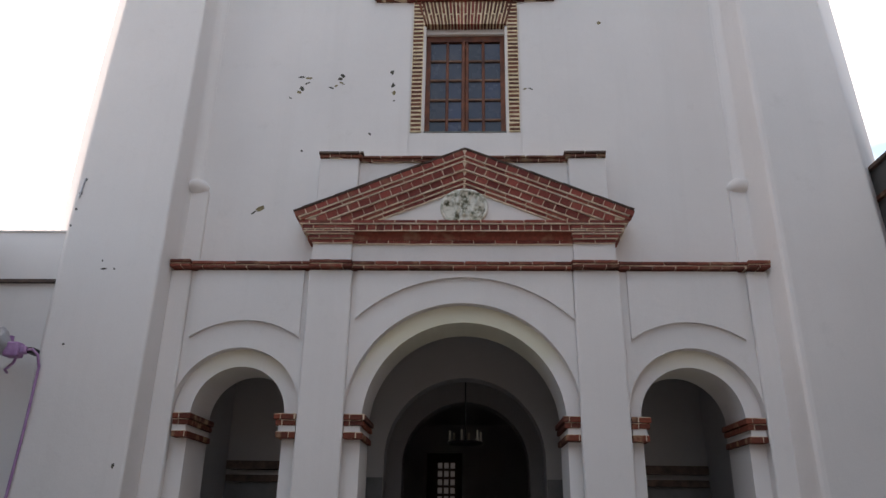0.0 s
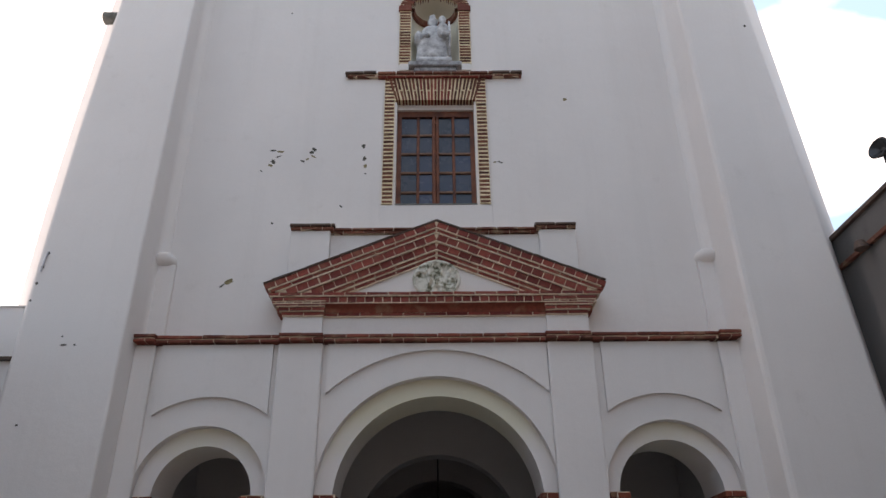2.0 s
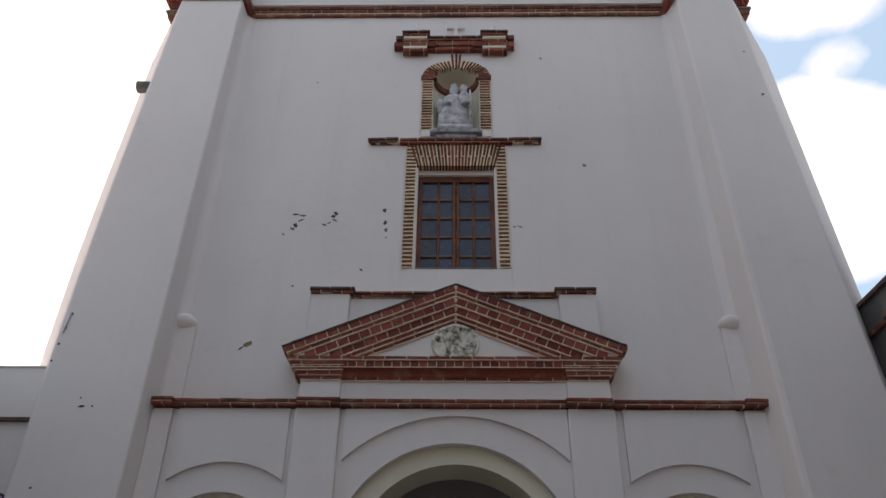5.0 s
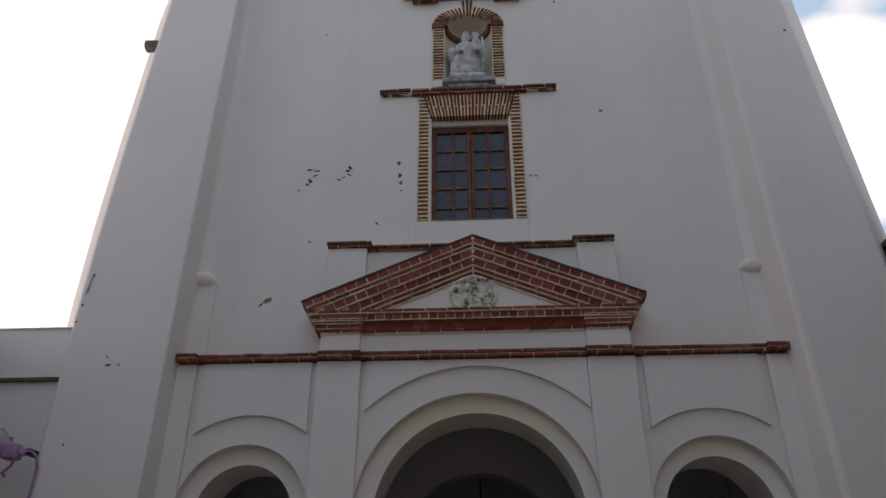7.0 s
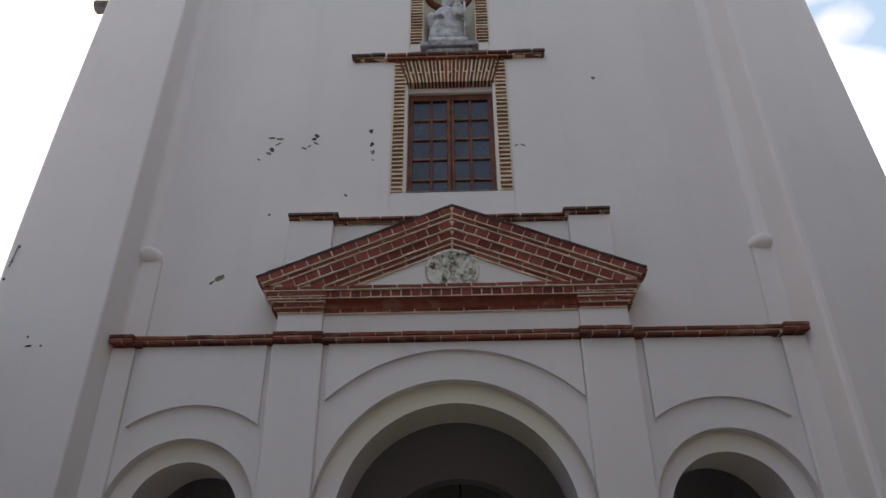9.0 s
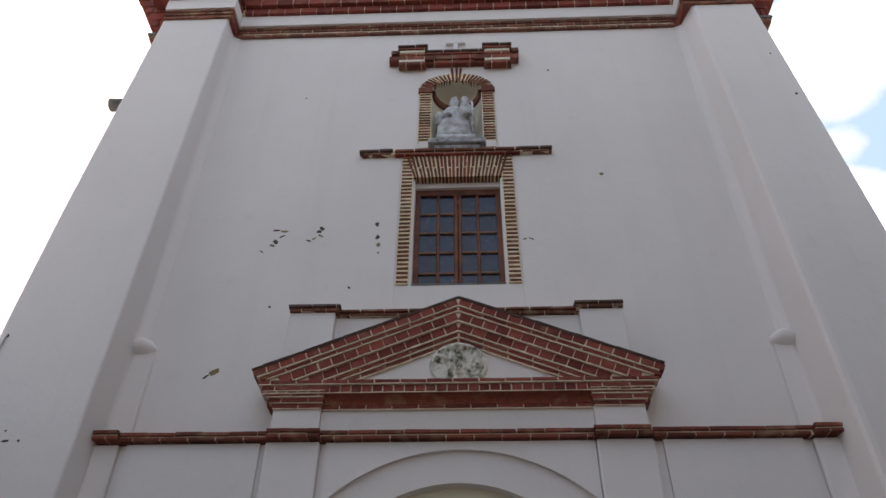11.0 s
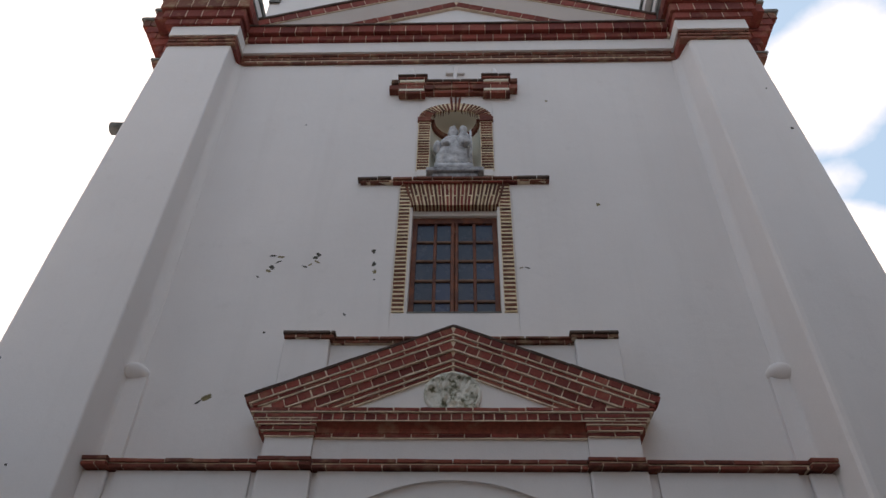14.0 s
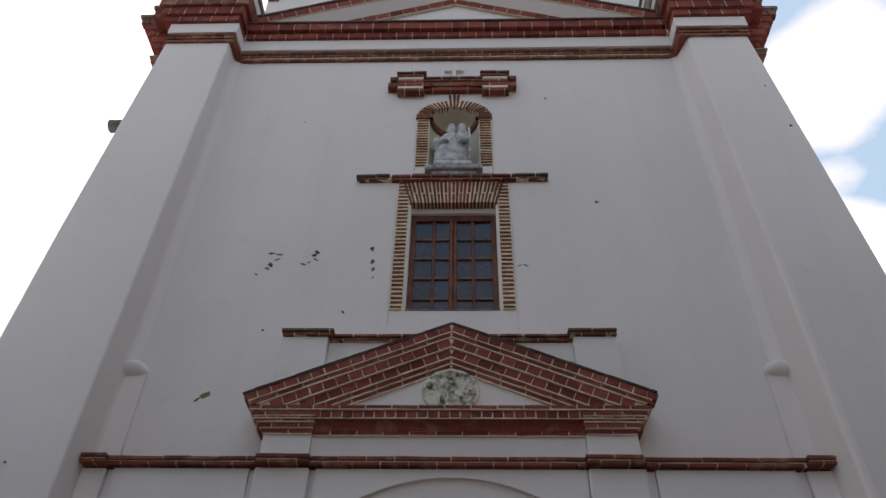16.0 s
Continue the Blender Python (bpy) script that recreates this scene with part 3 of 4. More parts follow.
# beam of brick over the niche, with end blocks
crown = part("niche_cornice", boxed((-0.6, 0.58, -0.08, 0.004, 12.47, 12.82), (-1.02, -0.57, -0.14, 0, 12.37, 12.9), (0.52, 0.96, -0.14, 0, 12.37, 12.9)), MORTAR, church, "red brick beam with stepped end blocks over the niche")
for z0, z1, y, length in ((12.45, 12.55, -0.1, 0.31), (12.552, 12.68, -0.125, 0.31), (12.682, 12.745, -0.14, 0.31)):
    course(crown, STRING_RED, -0.55, 0.53, y, z0, z1, length, shift=0.5)
course(crown, TILE_EDGE, -0.55, 0.53, -0.16, 12.747, 12.79, 0.31, bed=0.003)
for x0 in (-1.05, 0.485):
    course(crown, STRING_RED, x0 + 0.02, x0 + 0.5, -0.16, 12.36, 12.445, 0.26, shift=0.5)
    course(crown, STRING_RED, x0 - 0.16, x0 + 0.64, -0.15, 12.5, 12.64, 0.31)
    course(crown, STRING_RED, x0, x0 + 0.52, -0.18, 12.78, 12.86, 0.31, shift=0.5)
    course(crown, TILE_EDGE, x0 - 0.01, x0 + 0.53, -0.2, 12.862, 12.9, 0.31, bed=0.003)
    a = x0 - 0.13 if x0 < 0 else x0 + 0.525
    course(crown, JAMB, a, a + 0.125, -0.13, 12.72, 12.84, 0.2)
for x0 in (-1.03, 0.51):
    for z0, z1 in ((12.447, 12.5), (12.72, 12.78)):
        part("cornice_field", boxed((x0, x0 + 0.46, -0.155, 0, z0, z1)), CREAM, crown)
    for z0, z1 in ((12.63, 12.71),):
        course(crown, STRING_RED, x0 - 0.01, x0 + 0.47, -0.158, z0, z1, 0.31)
for x in (-0.83, 0.72):
    bm = lathe(bmesh.new(), [(0.14, 0), (0.15, 0.06), (0.09, 0.1), (0.11, 0.16), (0.05, 0.24), (0.06, 0.3), (0.02, 0.38)], 12, x, -0.02, 12.9)
    part("finial", bm, WHITE, church, smooth=True)
bm = boxed((-0.05, 0.03, -0.06, 0.004, 12.84, 13.32), (-0.19, 0.17, -0.065, 0.004, 13.1, 13.17), (-0.1, 0.08, -0.07, 0.004, 12.8, 12.87))
part("plaster_cross", soften(bm, 0.01, 1), WHITE, church)

# ---- top entablature on the wall ----
entab = part("entablature", boxed((-4.25, 4.25, -0.045, 0.02, 13.5, 13.725)), BROWN, church, "red brick and white plaster entablature")
for k in range(3):
    course(entab, BROWN, -4.15, 4.13, -0.058 - 0.015 * k, 13.49 + 0.08 * k, 13.57 + 0.08 * k, 0.3, shift=0.5 * (k % 2), bed=0.018, low=k > 0)
fascia = prism(bmesh.new(), [(-4.2, 13.73), (4.2, 13.73), (4.2, 14.02), (-4.2, 14.02)], -0.15, 0.01)
for v in fascia.verts:
    if v.co.y < -0.1 and v.co.z < 13.8:
        v.co.y = -0.135
part("fascia", fascia, WHITE, entab)
part("mortar_bed", boxed((-4.1, 4.1, -0.05, -0.02, 13.51, 13.722)), MORTAR, entab)
part("mortar_bed", boxed((-4.2, 4.2, -0.205, 0.02, 14.045, 14.178), (-4.2, 4.2, -0.285, 0.02, 14.205, 14.398)), MORTAR, entab)
course(entab, RED, -4.1, 4.1, -0.215, 14.022, 14.18, 0.3, shift=0.5, bed=0.01, low=True)
course(entab, RED, -4.1, 4.1, -0.295, 14.18, 14.4, 0.3, bed=0.012, low=True)
part("dark_edge", boxed((-4.1, 4.1, -0.33, 0.02, 14.4, 14.43)), TILE_EDGE, entab)
part("body_wall", boxed((-4.4, 4.4, 0.02, 1.0, 14.1, 15.0)), WHITE, church)

# upper pediment
upper = part("upper_pediment", prism(bmesh.new(), [(-3.9, 14.43), (3.9, 14.43), (0, 15.83)], -0.06, 0.3), WHITE, church, "low white pediment edged with red brick")
SLOPE_U = math.atan2(1.33, 3.72)
rake(upper, [(0.05, -0.36, 0.5, TILE_EDGE), (0.21, -0.33, 0.27, RED)], (3.95, 3.95), 16.05, 14.44, SLOPE_U)
t_u = math.tan(SLOPE_U)
for side in (-1, 1):
    # white cove between the two raked brick rows
    bm = bmesh.new()
    a, b = 15.78, 15.54
    vs = [bm.verts.new(p) for p in ((0, -0.3, a), (side * (a - 14.44) / t_u, -0.3, 14.44), (side * (b - 14.44) / t_u, -0.13, 14.44), (0, -0.13, b))]
    back = [bm.verts.new((v.co.x, 0.1, v.co.z)) for v in vs]
    bm.faces.new(vs)
    bm.faces.new(back[::-1])
    for i in range(4):
        bm.faces.new((vs[i], back[i], back[(i + 1) % 4], vs[(i + 1) % 4]))
    part("cove", bm, WHITE, upper)
rake(upper, [(0.19, -0.13, 0.27, RED)], (3.4, 3.4), 15.55, 14.44, SLOPE_U)

# curved parapet with a sooty coping
def parapet_height(x):
    return 0.2 + parapet_curve(abs(x))


def parapet_curve(x):
    """Height of the scalloped top: a raised middle, a flat shoulder, and a broad lobe at each end."""
    if x < 0.27:
        return 16.94
    if x < 0.84:
        return 16.94 + 0.33 * math.sin((x - 0.27) / 0.57 * math.pi / 2) ** 1.2
    if x < 1.17:
        return 16.89 - 0.1 * math.sin((x - 0.84) / 0.33 * math.pi / 2)
    if x < 1.93:
        return 16.87
    if x < 2.25:
        return 16.74 - 0.28 * ((x - 1.93) / 0.32) ** 1.8
    if x < 3.27:
        return 16.45 + 0.4 * math.sin((x - 2.25) / 1.02 * math.pi / 2) ** 1.5
    return 15.75 + 1.1 * math.sqrt(max(0.0, 1 - ((x - 3.27) / 0.8) ** 2))


xs = [-4.07 * math.cos(math.pi * k / 260) for k in range(261)]
par = part("parapet", prism(bmesh.new(), [(4.05, 14.9), (-4.05, 14.9)] + [(x, parapet_height(x) - 0.02) for x in xs], 0.1, 0.4), WHITE, church, "scalloped white parapet wall")
bm = bmesh.new()
pts = [Vector((x, parapet_height(x))) for x in xs]
strip = []
for i, p in enumerate(pts):
    way = (pts[min(i + 2, len(pts) - 1)] - pts[max(i - 2, 0)]).normalized()
    n_ = Vector((-way.y, way.x))
    lo = p - (n_ * 0.23 if abs(p.x) > 3.27 else Vector((0, 0.23)))
    strip.append([bm.verts.new((q.x, y, q.y)) for y, q in ((0.04, lo), (0.04, p), (0.44, p), (0.44, lo))])
for a, b in zip(strip, strip[1:]):
    for i in range(4):
        bm.faces.new((a[i], a[(i + 1) % 4], b[(i + 1) % 4], b[i]))
part("coping", bm, SOOT, par, "soot-blackened rounded coping")
bm = boxed((-0.06, 0.06, 0.16, 0.3, 16.7, 18.2), (-0.26, 0.26, 0.16, 0.3, 17.68, 17.82))
part("stone_cross", soften(bm, 0.03, 2), SOOT, church, "small dark stone cross")

# entablature returns round the piers
for side in (-1, 1):
    def sb(x0, x1, y0, y1, z0, z1):
        a, b = sorted((side * x0, side * x1))
        return (a, b, y0, y1, z0, z1)

    yf = PIER_Y_TOP
    lift = 0.06 if side < 0 else 0.0
    cap = part("pier_cornice", boxed(sb(4.185, 5.49, yf - 0.02, 1.2, 13.49, 13.72), sb(4.17, 5.6, yf - 0.12, 1.2, 14.02, 14.2), sb(4.12, 5.68, yf - 0.17, 1.2, 14.2, 14.45), sb(4.05, 5.76, yf - 0.23, 1.2, 14.45, 14.72 + lift)), RED, church, "stepped red brick cornice crowning the pier")
    part("fascia", boxed(sb(4.15, 5.47, yf - 0.09, 1.2, 13.72, 14.015)), WHITE, cap)
    for k in range(3):
        a, b = sorted((side * 4.17, side * 5.46))
        course(cap, BROWN, a, b, yf - 0.045 - 0.01 * k, 13.48 + 0.08 * k, 13.56 + 0.08 * k, 0.3, shift=0.5 * (k % 2), bed=0.018, low=k > 0)
    for k, (z0, z1, y, xi, xo) in enumerate(((14.02, 14.2, yf - 0.145, 4.16, 5.62), (14.2, 14.45, yf - 0.195, 4.11, 5.7), (14.45, 14.71 + lift, yf - 0.255, 4.04, 5.78))):
        a, b = sorted((side * xi, side * xo))
        course(cap, RED if side > 0 or k < 2 else BROWN, a, b, y, z0, z1, 0.29, shift=0.5 * (k % 2), bed=0.012, low=True, joint=0.016)
        part("mortar_bed", boxed(sb(xi + 0.02, xo - 0.02, y + 0.01, y + 0.1, z0 + 0.025, z1)), MORTAR, cap)
        # the same courses on the inner return
        for j in range(3):
            flank = brick(cap, RED, 0, 0, 0, 0.26, z1 - z0 - 0.012, 0.05)
            flank.matrix_basis = pose(side * (xi - 0.012), y + 0.15 + 0.28 * j, (z0 + z1 + 0.012) / 2, 0, 0, -90 if side > 0 else 90)
    part("cap_slab", soften(boxed(sb(4.02, 5.84, yf - 0.3, 1.2, 14.71 + lift, 14.79 + lift)), 0.01, 1), SOOT, cap)
    # corbelled return on the outer flank, each course further out than the one below
    for k in range(6):
        z0, xo = 13.76 + 0.2 * k, 5.88 + 0.11 * k + 0.02 * lift
        part("return_bed", boxed(sb(5.5, xo - 0.02, -0.02 - 0.018 * k, 1.2, z0, z0 + 0.2)), RED, cap)
        a, b = sorted((side * 5.5, side * xo))
        course(cap, RED if k < 5 else BROWN, a, b, -0.04 - 0.018 * k, z0, z0 + 0.2, 0.3, shift=0.5 * (k % 2), bed=0.01, low=True)
    part("return_slab", soften(boxed(sb(5.6, 6.5, -0.17, 1.2, 14.96, 15.04)), 0.01, 1), SOOT, cap)
    part("return_step", boxed(sb(5.6, 5.99, -0.46, 0.3, 14.46, 14.74)), RED, cap)
    part("step_slab", soften(boxed(sb(5.6, 6.05, -0.5, 0.3, 14.74, 14.82)), 0.01, 1), SOOT, cap)
    part("return_foot", boxed(sb(5.45, 5.88, -0.1, 1.2, 13.45, 13.58)), BROWN, cap)
    part("foot_slab", boxed(sb(5.45, 5.93, -0.12, 1.2, 13.58, 13.63)), SOOT, cap)
    if side < 0:
        part("plinth", boxed(sb(4.02, 4.95, yf - 0.2, 0.8, 14.85, 15.1)), WHITE, cap)
        part("plinth_slab", soften(boxed(sb(3.98, 5.06, yf - 0.25, 0.8, 15.1, 15.28)), 0.03, 2), SOOT, cap)
        part("plinth_top", soften(boxed(sb(4.05, 4.7, yf - 0.2, 0.8, 15.28, 15.38)), 0.03, 2), SOOT, cap)
    else:
        part("plinth_base", soften(boxed(sb(4.0, 5.62, yf - 0.2, 0.8, 14.79, 14.9)), 0.02, 2), SOOT, cap)
        part("plinth", boxed(sb(3.99, 4.98, yf - 0.18, 0.8, 14.9, 15.1)), WHITE, cap)
        part("plinth_slab", soften(boxed(sb(3.98, 5.05, yf - 0.22, 0.8, 15.1, 15.18)), 0.02, 2), SOOT, cap)
        part("plinth_top", boxed(sb(3.86, 4.8, yf - 0.18, 0.8, 15.18, 15.36)), WHITE, cap)
        part("top_slab", soften(boxed(sb(3.82, 4.86, yf - 0.22, 0.8, 15.36, 15.46)), 0.02, 2), SOOT, cap)

# ---- imposts of the arches ----
def impost(x0, x1, y_front, y_back, reveal):
    a, b = min(x0, x1), max(x0, x1)
    ob = part("impost", boxed((a + 0.012, b - 0.012, y_front + 0.012, y_back, 2.8, 3.085)), WHITE, church, "two bands of red brick round a white fillet")
    for z0, z1, out in ((2.788, 2.872, 0.0), (2.95, 3.026, -0.008), (3.028, 3.106, -0.03)):
        lo, hi = a - (0.02 - out if reveal < 0 else 0), b + (0.02 - out if reveal > 0 else 0)
        part("brick_band", soften(boxed((lo, hi, y_front + out + 0.016, y_back, z0, z1 - 0.006)), 0.008, 1), ORANGE, ob)
        part("mortar_bed", boxed((lo + 0.01, hi - 0.01, y_front + out + 0.004, y_front + out + 0.03, z0 + 0.004, z1 - 0.002)), MORTAR, ob)
        course(ob, ORANGE, lo, hi, y_front + out - 0.006, z0, z1, 0.17, joint=0.013, shift=0.5 if out else 0.0, depth=0.02, bed=0.01)
    return ob


for x0, x1, reveal in ((-3.935, -3.74, 1), (-2.5, -2.25, -1), (-1.615, -1.37, 1), (1.37, 1.585, -1), (2.225, 2.43, 1), (3.76, 3.985, -1)):
    impost(x0, x1, -0.23, 0.72, reveal)

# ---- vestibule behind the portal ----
# walls in the darkened limewash, its colour carrying part of the indoor shade
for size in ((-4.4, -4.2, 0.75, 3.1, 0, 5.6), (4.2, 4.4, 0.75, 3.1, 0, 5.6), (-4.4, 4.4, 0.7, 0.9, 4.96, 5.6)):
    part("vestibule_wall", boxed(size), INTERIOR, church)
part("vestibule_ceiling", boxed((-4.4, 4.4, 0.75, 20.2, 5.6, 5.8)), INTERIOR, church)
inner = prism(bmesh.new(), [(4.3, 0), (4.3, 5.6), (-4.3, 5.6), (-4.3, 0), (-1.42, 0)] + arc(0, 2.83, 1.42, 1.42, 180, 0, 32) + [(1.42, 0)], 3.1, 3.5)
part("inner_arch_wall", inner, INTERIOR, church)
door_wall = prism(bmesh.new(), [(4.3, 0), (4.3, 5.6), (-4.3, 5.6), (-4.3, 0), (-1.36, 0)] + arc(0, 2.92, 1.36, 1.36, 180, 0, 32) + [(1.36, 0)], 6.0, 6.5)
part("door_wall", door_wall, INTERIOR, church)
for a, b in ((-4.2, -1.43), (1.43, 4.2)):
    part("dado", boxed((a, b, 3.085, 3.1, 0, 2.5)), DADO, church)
for side in (-1, 1):
    a, b = sorted((side * 2.85, side * 4.15))
    part("wall_moulding", boxed((a, b, 2.95, 3.1, 2.4, 2.51), (a, b, 2.9, 3.1, 2.6, 2.74)), TILE_EDGE, church, "dark brick moulding on the vestibule wall")
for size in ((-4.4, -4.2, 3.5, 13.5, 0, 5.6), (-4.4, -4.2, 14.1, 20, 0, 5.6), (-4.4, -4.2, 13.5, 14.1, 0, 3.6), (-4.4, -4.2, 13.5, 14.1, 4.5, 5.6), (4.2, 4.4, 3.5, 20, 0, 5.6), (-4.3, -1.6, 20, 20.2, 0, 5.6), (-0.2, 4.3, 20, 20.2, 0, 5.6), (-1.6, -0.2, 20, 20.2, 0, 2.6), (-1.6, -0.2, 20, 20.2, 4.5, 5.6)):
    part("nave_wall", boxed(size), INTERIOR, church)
FROST, fn_, fl_, fb_ = material("dusty_pane", 0.6)
fb_.inputs["Base Color"].default_value, fb_.inputs["Transmission Weight"].default_value = (0.35, 0.35, 0.36, 1), 0.3
lattice = part("far_window", boxed((-1.6, -1.2, 20.04, 20.13, 2.6, 4.5), (-0.44, -0.2, 20.04, 20.13, 2.6, 4.5), (-1.2, -0.44, 20.04, 20.13, 4.18, 4.5)), WOOD_AND_ROOM_DARK, church, "latticed window at the end of the dark nave")
for k in range(4):
    part("mullion", boxed((-1.2 + 0.2533 * k - 0.04, -1.2 + 0.2533 * k + 0.04, 20.05, 20.12, 2.6, 4.18)), WOOD_AND_ROOM_DARK, lattice)
for k in range(6):
    part("transom", boxed((-1.2, -0.44, 20.06, 20.11, 2.55 + 0.316 * k, 2.65 + 0.316 * k)), WOOD_AND_ROOM_DARK, lattice)
for k in range(3):
    for j in range(5):
        part("pane", boxed((-1.2 + 0.2533 * k, -0.947 + 0.2533 * k, 20.08, 20.085, 2.6 + 0.316 * j, 2.916 + 0.316 * j)), FROST, lattice)

# candle lamp hanging in the doorway
chandelier = empty("chandelier", (0, 5.2, 3.3), "dark iron ring lamp with white candles", "chandelier")
bm = lathe(bmesh.new(), [(0.34, 0), (0.37, 0.02), (0.34, 0.05), (0.31, 0.02)], 24)
part("ring", bm, DARK_METAL, chandelier)
part("rod", tube(bmesh.new(), [(0, 0, 0), (0, 0, 1.0), (0, 0, 2.3)], 0.015), DARK_METAL, chandelier)
for k in range(6):
    a = 2 * math.pi * k / 6 + 0.3
    part("candle", lathe(bmesh.new(), [(0.025, 0), (0.024, 0.2), (0.005, 0.22)], 8, 0.33 * math.cos(a), 0.33 * math.sin(a), 0.04), WAX, chandelier)
    part("arm", tube(bmesh.new(), [(0, 0, 0.02), (0.33 * math.cos(a), 0.33 * math.sin(a), 0.02)], 0.01), DARK_METAL, chandelier)

# ---- statue in the niche: a plain standing shape ----
bm = bmesh.new()
box(bm, -0.33, 0.31, -0.21, 0.16, 0.0, 0.12)
# bell-shaped mantle, narrow shoulders, small crowned head
lathe(bm, [(0.3, 0.13), (0.29, 0.22), (0.295, 0.36), (0.285, 0.52), (0.26, 0.7), (0.21, 0.86), (0.15, 0.96), (0.075, 1.0), (0.07, 1.04), (0.09, 1.1), (0.088, 1.16), (0.06, 1.21), (0.065, 1.25), (0.04, 1.29), (0.01, 1.3)], 56)
for v in bm.verts:
    if v.co.z > 0.125:
        angle = math.atan2(v.co.y, v.co.x)
        fold = 1 + (0.05 * math.sin(9 * angle + 2.5 * v.co.z) + 0.03 * math.sin(17 * angle)) * (1 if v.co.z < 0.9 else 0.1)
        v.co.x, v.co.y = v.co.x * fold - 0.03, v.co.y * 0.62 * fold
# the small figure on one arm, and the arm that carries it
lathe(bm, [(0.05, 0.62), (0.1, 0.7), (0.105, 0.84), (0.07, 0.94), (0.035, 0.97), (0.065, 1.02), (0.068, 1.09), (0.04, 1.14), (0.01, 1.16)], 20, 0.15, -0.12)
tube(bm, [(-0.19, -0.06, 0.82), (-0.2, -0.15, 0.66), (-0.1, -0.2, 0.62)], 0.04, 10)
tube(bm, [(0.17, -0.08, 0.82), (0.24, -0.17, 0.68), (0.16, -0.22, 0.62)], 0.05, 10)
tube(bm, [(0.27, -0.16, 0.14), (0.27, -0.17, 0.6), (0.265, -0.16, 0.98)], 0.022, 8)
lathe(bm, [(0.03, 0.5), (0.075, 0.58), (0.08, 0.72), (0.05, 0.8), (0.03, 0.83)], 14, -0.29, -0.05)
for v in bm.verts:
    d, e = 0.014 * noise.noise(v.co * 9.0), 0.012 * noise.noise(v.co * 22.0)
    v.co += Vector((d + e, d - e, d * 0.5 + e))
statue = link("statue", bm, PALE_STONE, None, smooth=True)
statue.location = (-0.01, 0.1, 10.422)
tagged(statue, "pale grey weathered stone figure standing in the niche", "statue")

# ---- low wing beside the church ----
wing = empty("side_wing", (-9, 0, 0), "low white side wing with a thin brick string course", "building")
def local_boxed(*sizes):
    return boxed(*[(a + 9, b + 9, c, d, e, f) for a, b, c, d, e, f in sizes])
part("wall", local_boxed((-16, -5.6, -0.35, 4, 0, 5.7)), WHITE, wing)
part("coping", local_boxed((-16, -5.6, -0.375, 4, 5.7, 5.72)), WHITE, wing)
part("string_course", local_boxed((-16, -5.84, -0.42, -0.34, 4.9, 4.945)), TILE_EDGE, wing)

# ---- building across the yard, its wall running towards the viewer ----
yard = empty("yard_building", (8, -6, 0), "grey rendered building with a dark eaves line", "building")
def yard_boxed(*sizes):
    return boxed(*[(a - 8, b - 8, c + 6, d + 6, e, f) for a, b, c, d, e, f in sizes])
part("wall", yard_boxed((6.12, 12, -3.3, 0.6, 0, 6.79)), GREY_WALL, yard)
part("gutter_edge", yard_boxed((6.06, 12, -3.3, 0.62, 6.79, 6.85)), TILE_EDGE, yard)
bm = bmesh.new()
vs = [bm.verts.new(p) for p in ((-1.9, 2.7, 6.85), (2.2, 2.7, 9.6), (4.0, 2.7, 6.85), (-1.9, 6.6, 6.85), (2.2, 6.6, 9.6), (4.0, 6.6, 6.85))]
for f in ((0, 1, 2), (5, 4, 3), (0, 3, 4, 1), (1, 4, 5, 2), (0, 2, 5, 3)):
    bm.faces.new([vs[i] for i in f])
part("roof", bm, TILE_EDGE, yard)
part("string_course", yard_boxed((6.06, 6.13, -3.3, 0.6, 6.28, 6.34)), BROWN, yard)

# ---- added plain walls out of view, placed to block sky light ----
tagged(link("wall_east", boxed((7.0, 7.4, -26, -3.35, 0, 17)), GREY_WALL), "unseen plain grey wall added to block light from the east", "wall", kind="structure")
tagged(link("wall_west", boxed((-7.4, -7.0, -26, -10.4, 0, 14), (-7.4, -7.0, -10.4, -4.6, 0, 13), (-7.4, -7.0, -4.6, -0.37, 0, 5.6)), GREY_WALL), "unseen plain grey wall added to block light from the west", "wall", kind="structure")
tagged(link("wall_south", boxed((-30, 30, -26.4, -26, 0, 7)), GREY_WALL), "unseen plain grey wall added to block low light from the south", "wall", kind="structure")

def pier_y(z):
    f = z / EAVES
    return PIER_Y_FOOT + (PIER_Y_TOP - PIER_Y_FOOT) * f - 0.03 * math.sin(math.pi * f)


# ---- floodlight with its cable ----
flood = empty("floodlight", (-5.95, -0.88, 3.8), "grey metal floodlight with a violet housing on the wall", "floodlight")
part("housing", soften(boxed((-0.08, 0.12, -0.09, 0.09, -0.1, 0.1)), 0.03, 2), VIOLET, flood)
part("cap", soften(boxed((0.12, 0.2, -0.05, 0.05, -0.05, 0.05)), 0.015, 1), VIOLET, flood)
part("lug", boxed((-0.06, -0.03, -0.03, 0.03, 0.1, 0.19)), VIOLET, flood)
part("reflector", lathe(bmesh.new(), [(0.1, 0), (0.19, 0.12), (0.22, 0.2), (0.2, 0.205)], 20), GREY_METAL, flood).matrix_basis = pose(-0.07, 0, 0.02, 0, -65, 20)
part("bracket", tube(bmesh.new(), [(0.08, 0, -0.06), (0.02, 0.05, -0.16), (-0.12, 0.12, -0.24), (-0.2, 0.3, -0.24)], 0.018), VIOLET, flood)
part("wall_plate", boxed((0.2, 0.26, 0.0, 0.2, -0.04, 0.04)), DARK_METAL, flood)
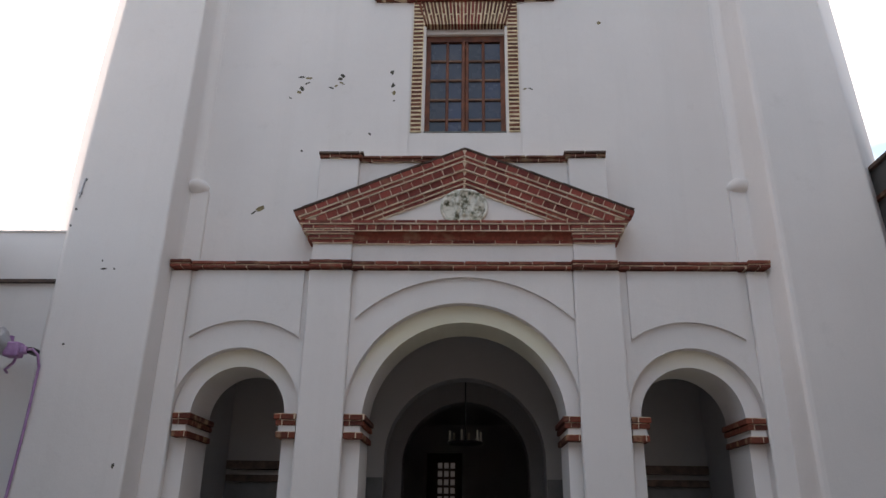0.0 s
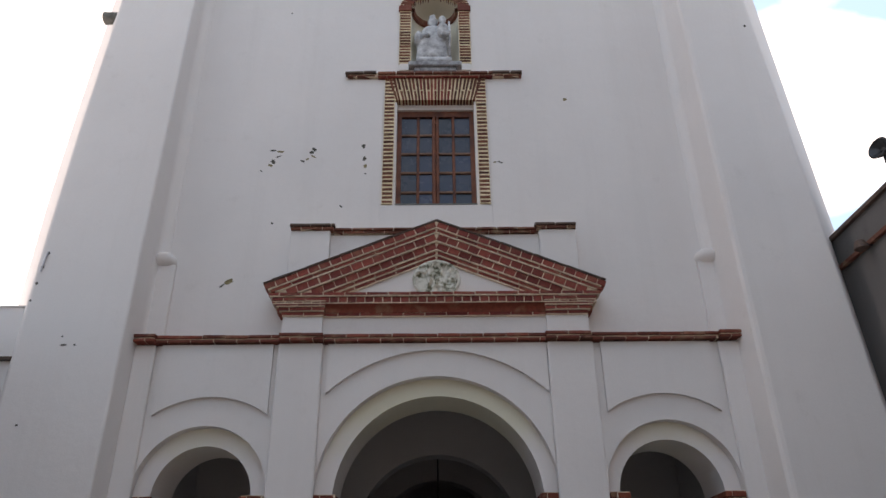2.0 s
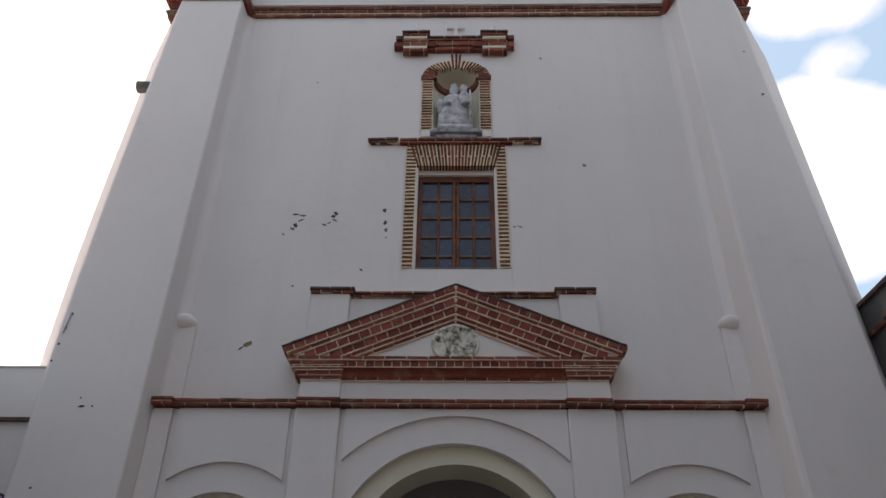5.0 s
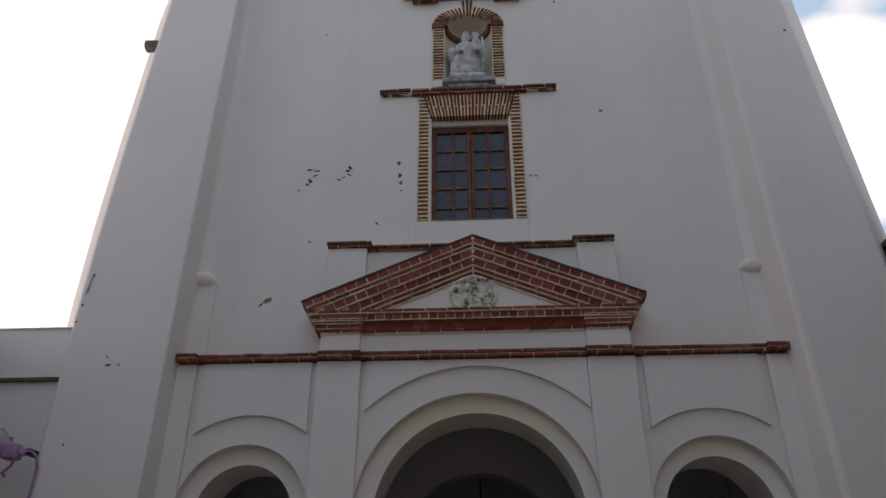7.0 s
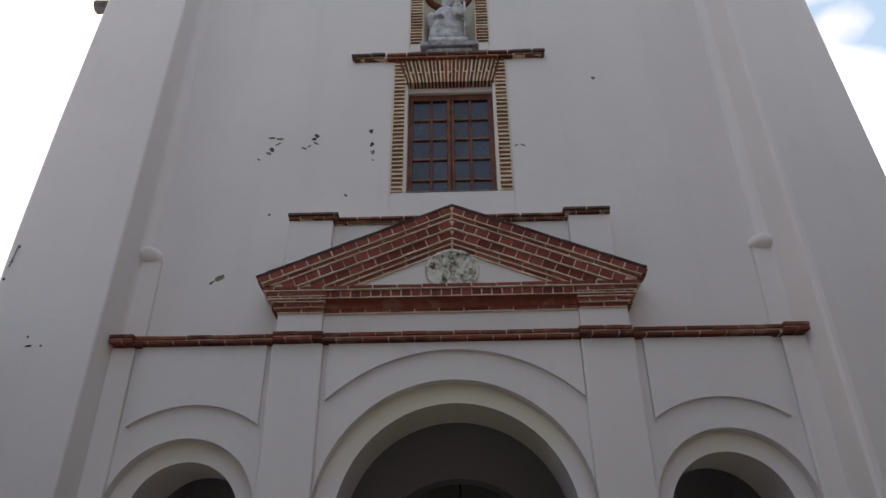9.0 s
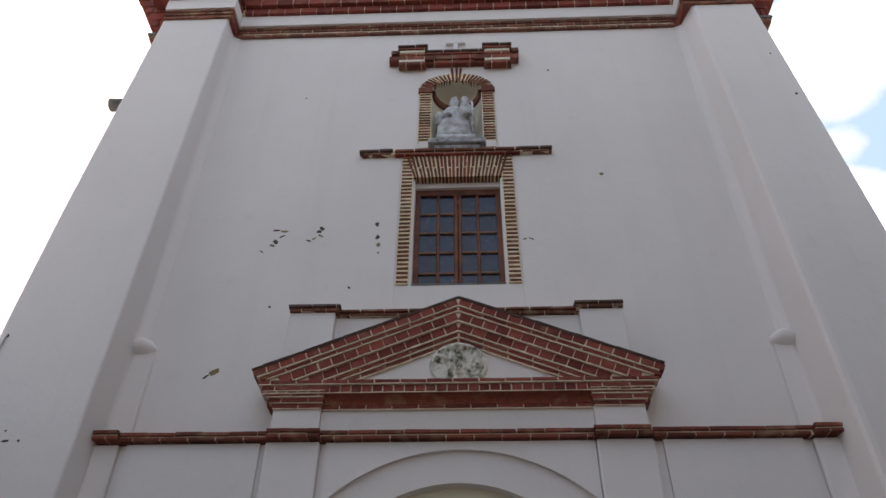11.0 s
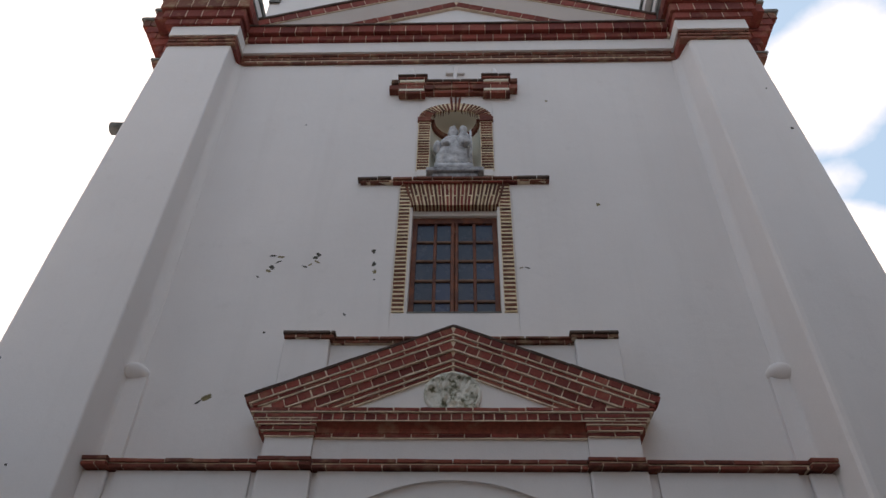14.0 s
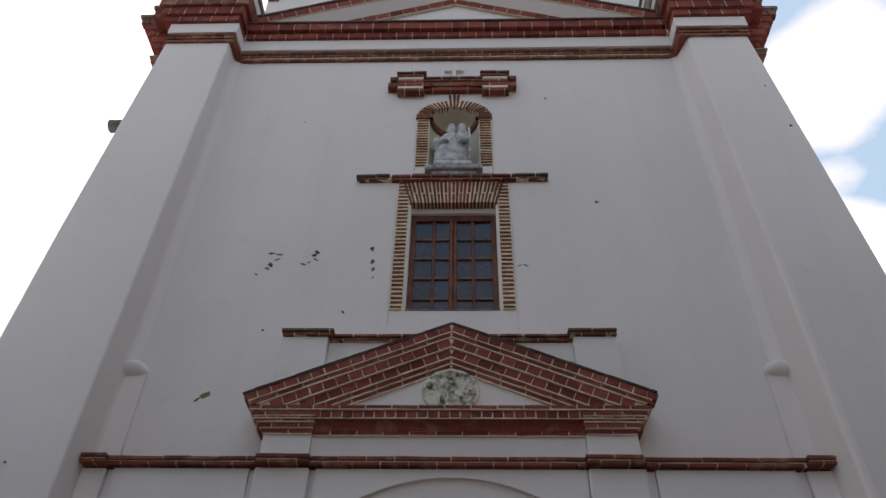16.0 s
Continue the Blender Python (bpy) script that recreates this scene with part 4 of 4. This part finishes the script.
cable = link("cable", tube(bmesh.new(), [(-5.76, -0.88, 3.8), (-5.68, -0.88, 3.81), (-5.62, -0.84, 3.75), (-5.6, -0.79, 3.6), (-5.62, -0.785, 2.8), (-5.65, -0.8, 2.05), (-5.67, -0.82, 1.0), (-5.68, -0.84, 0.0)], 0.018), VIOLET)
tagged(cable, "thin violet-grey power cable hanging down the wall", "cable")
conduit = link("conduit", tube(bmesh.new(), [(-5.57, pier_y(6.42) - 0.012, 6.42), (-5.585, pier_y(6.3) - 0.014, 6.3), (-5.605, pier_y(6.1) - 0.012, 6.1)], 0.012, 6), GREY_METAL)
tagged(conduit, "thin grey conduit stub fixed to the pier", "conduit")
spout = link("rain_spout", lathe(bmesh.new(), [(0.1, 0), (0.115, 0.42), (0.09, 0.43), (0.08, 0.2)], 14), SOOT)
spout.matrix_basis = pose(-5.53, -0.2, 11.38, 0, -90, 0)
tagged(spout, "short dark clay rain spout in the side wall", "rain spout")

# ---- damage in the limewash ----
def flake(x, y, z, width, height, mat, seed, name="plaster_scar"):
    """A ragged, slightly hollow-looking scar lying on the wall."""
    local = random.Random(seed)
    bm = bmesh.new()
    n_ = 14
    ring = []
    for i in range(n_):
        a = 2 * math.pi * i / n_
        r = local.uniform(0.55, 1.1)
        ring.append(bm.verts.new((width / 2 * r * math.cos(a), -0.003, height / 2 * r * math.sin(a))))
    back = [bm.verts.new((v.co.x * 1.05, 0.012, v.co.z * 1.05)) for v in ring]
    bm.faces.new(ring)
    for i in range(n_):
        bm.faces.new((ring[i], ring[(i + 1) % n_], back[(i + 1) % n_], back[i]))
    ob = part(name, bm, mat, church)
    ob.location = (x, y, z)
    ob.rotation_euler = (0, radians(local.uniform(-40, 40)), 0)
    return ob


SCARS = [
    (2.24, 9.66, 0.06, 0.06), (-1.2, 8.69, 0.06, 0.08), (-1.18, 8.44, 0.05, 0.09), (-1.16, 8.3, 0.06, 0.07), (-1.15, 8.15, 0.03, 0.03),
    (-2.7, 8.62, 0.1, 0.03), (-2.58, 8.6, 0.1, 0.04), (-2.6, 8.5, 0.1, 0.03), (-2.68, 8.4, 0.06, 0.1), (-2.72, 8.33, 0.08, 0.05),
    (-2.02, 8.64, 0.09, 0.05), (-2.06, 8.58, 0.07, 0.06), (-2.12, 8.45, 0.06, 0.03), (-2.2, 8.41, 0.09, 0.03), (-1.5, 7.53, 0.1, 0.035),
    (0.97, 8.36, 0.05, 0.025), (1.06, 8.36, 0.09, 0.02), (-2.59, 7.24, 0.04, 0.03), (1.64, 12.3, 0.05, 0.05), (-2.64, 11.68, 0.03, 0.03), (-2.86, 8.22, 0.05, 0.02),
]
for k, (x, z, w, h) in enumerate(SCARS):
    flake(x, -0.015 if abs(x) < 1.5 and 7.1 < z < 10.1 else 0, z, w * 1.25, h * 1.25, PIT if k % 3 else EXPOSED, k)
flake(-2.03, 0, 8.5, 0.13, 0.035, EXPOSED, 71).rotation_euler = (0, radians(25), 0)
flake(-3.14, 0, 6.24, 0.16, 0.09, EXPOSED, 72).rotation_euler = (0, radians(-20), 0)
flake(-3.24, 0, 6.17, 0.13, 0.035, PIT, 73).rotation_euler = (0, radians(-40), 0)
# pier marks; the four near x = -5.6 stand for the conduit's brackets
for k, (x, z, w, h) in enumerate([(-4.88, 5.0, 0.035, 0.03), (-5.07, 5.12, 0.03, 0.03), (-5.03, 5.0, 0.1, 0.03), (-5.37, 3.92, 0.04, 0.035), (5.39, 10.8, 0.05, 0.06), (5.3, 11.9, 0.03, 0.04), (-5.57, 6.4, 0.05, 0.05), (-5.6, 6.18, 0.05, 0.05), (-5.62, 5.92, 0.045, 0.045), (-5.64, 5.66, 0.035, 0.035), (-4.4, 2.36, 0.04, 0.08)]):
    flake(x, pier_y(z) - 0.004, z, w, h, PIT, 100 + k)

# ---- fittings on the yard building ----
speaker = empty("loudspeaker", (6.5, -1.3, 6.8), "dark round loudspeaker on a short pole at the roof edge", "loudspeaker")
part("pole", tube(bmesh.new(), [(0, 0, 0), (0, 0, 0.4), (0, 0, 0.85)], 0.02), DARK_METAL, speaker)
part("horn", lathe(bmesh.new(), [(0.05, -0.12), (0.09, -0.05), (0.16, 0.06), (0.17, 0.08), (0.15, 0.09), (0.04, 0.0)], 20), DARK_METAL, speaker).matrix_basis = pose(0, 0, 0.88, 0, -80, 20)
wall_lamp = empty("wall_lamp", (6.05, -1.0, 6.28), "small dark wall lamp under the roof edge", "wall lamp")
part("arm", tube(bmesh.new(), [(0.07, 0, 0), (-0.03, 0, 0.02), (-0.1, 0, 0)], 0.018), DARK_METAL, wall_lamp)
part("shade", lathe(bmesh.new(), [(0.03, 0.08), (0.07, 0.05), (0.1, -0.06), (0.09, -0.07)], 16, -0.1, 0, 0), TILE_EDGE, wall_lamp)
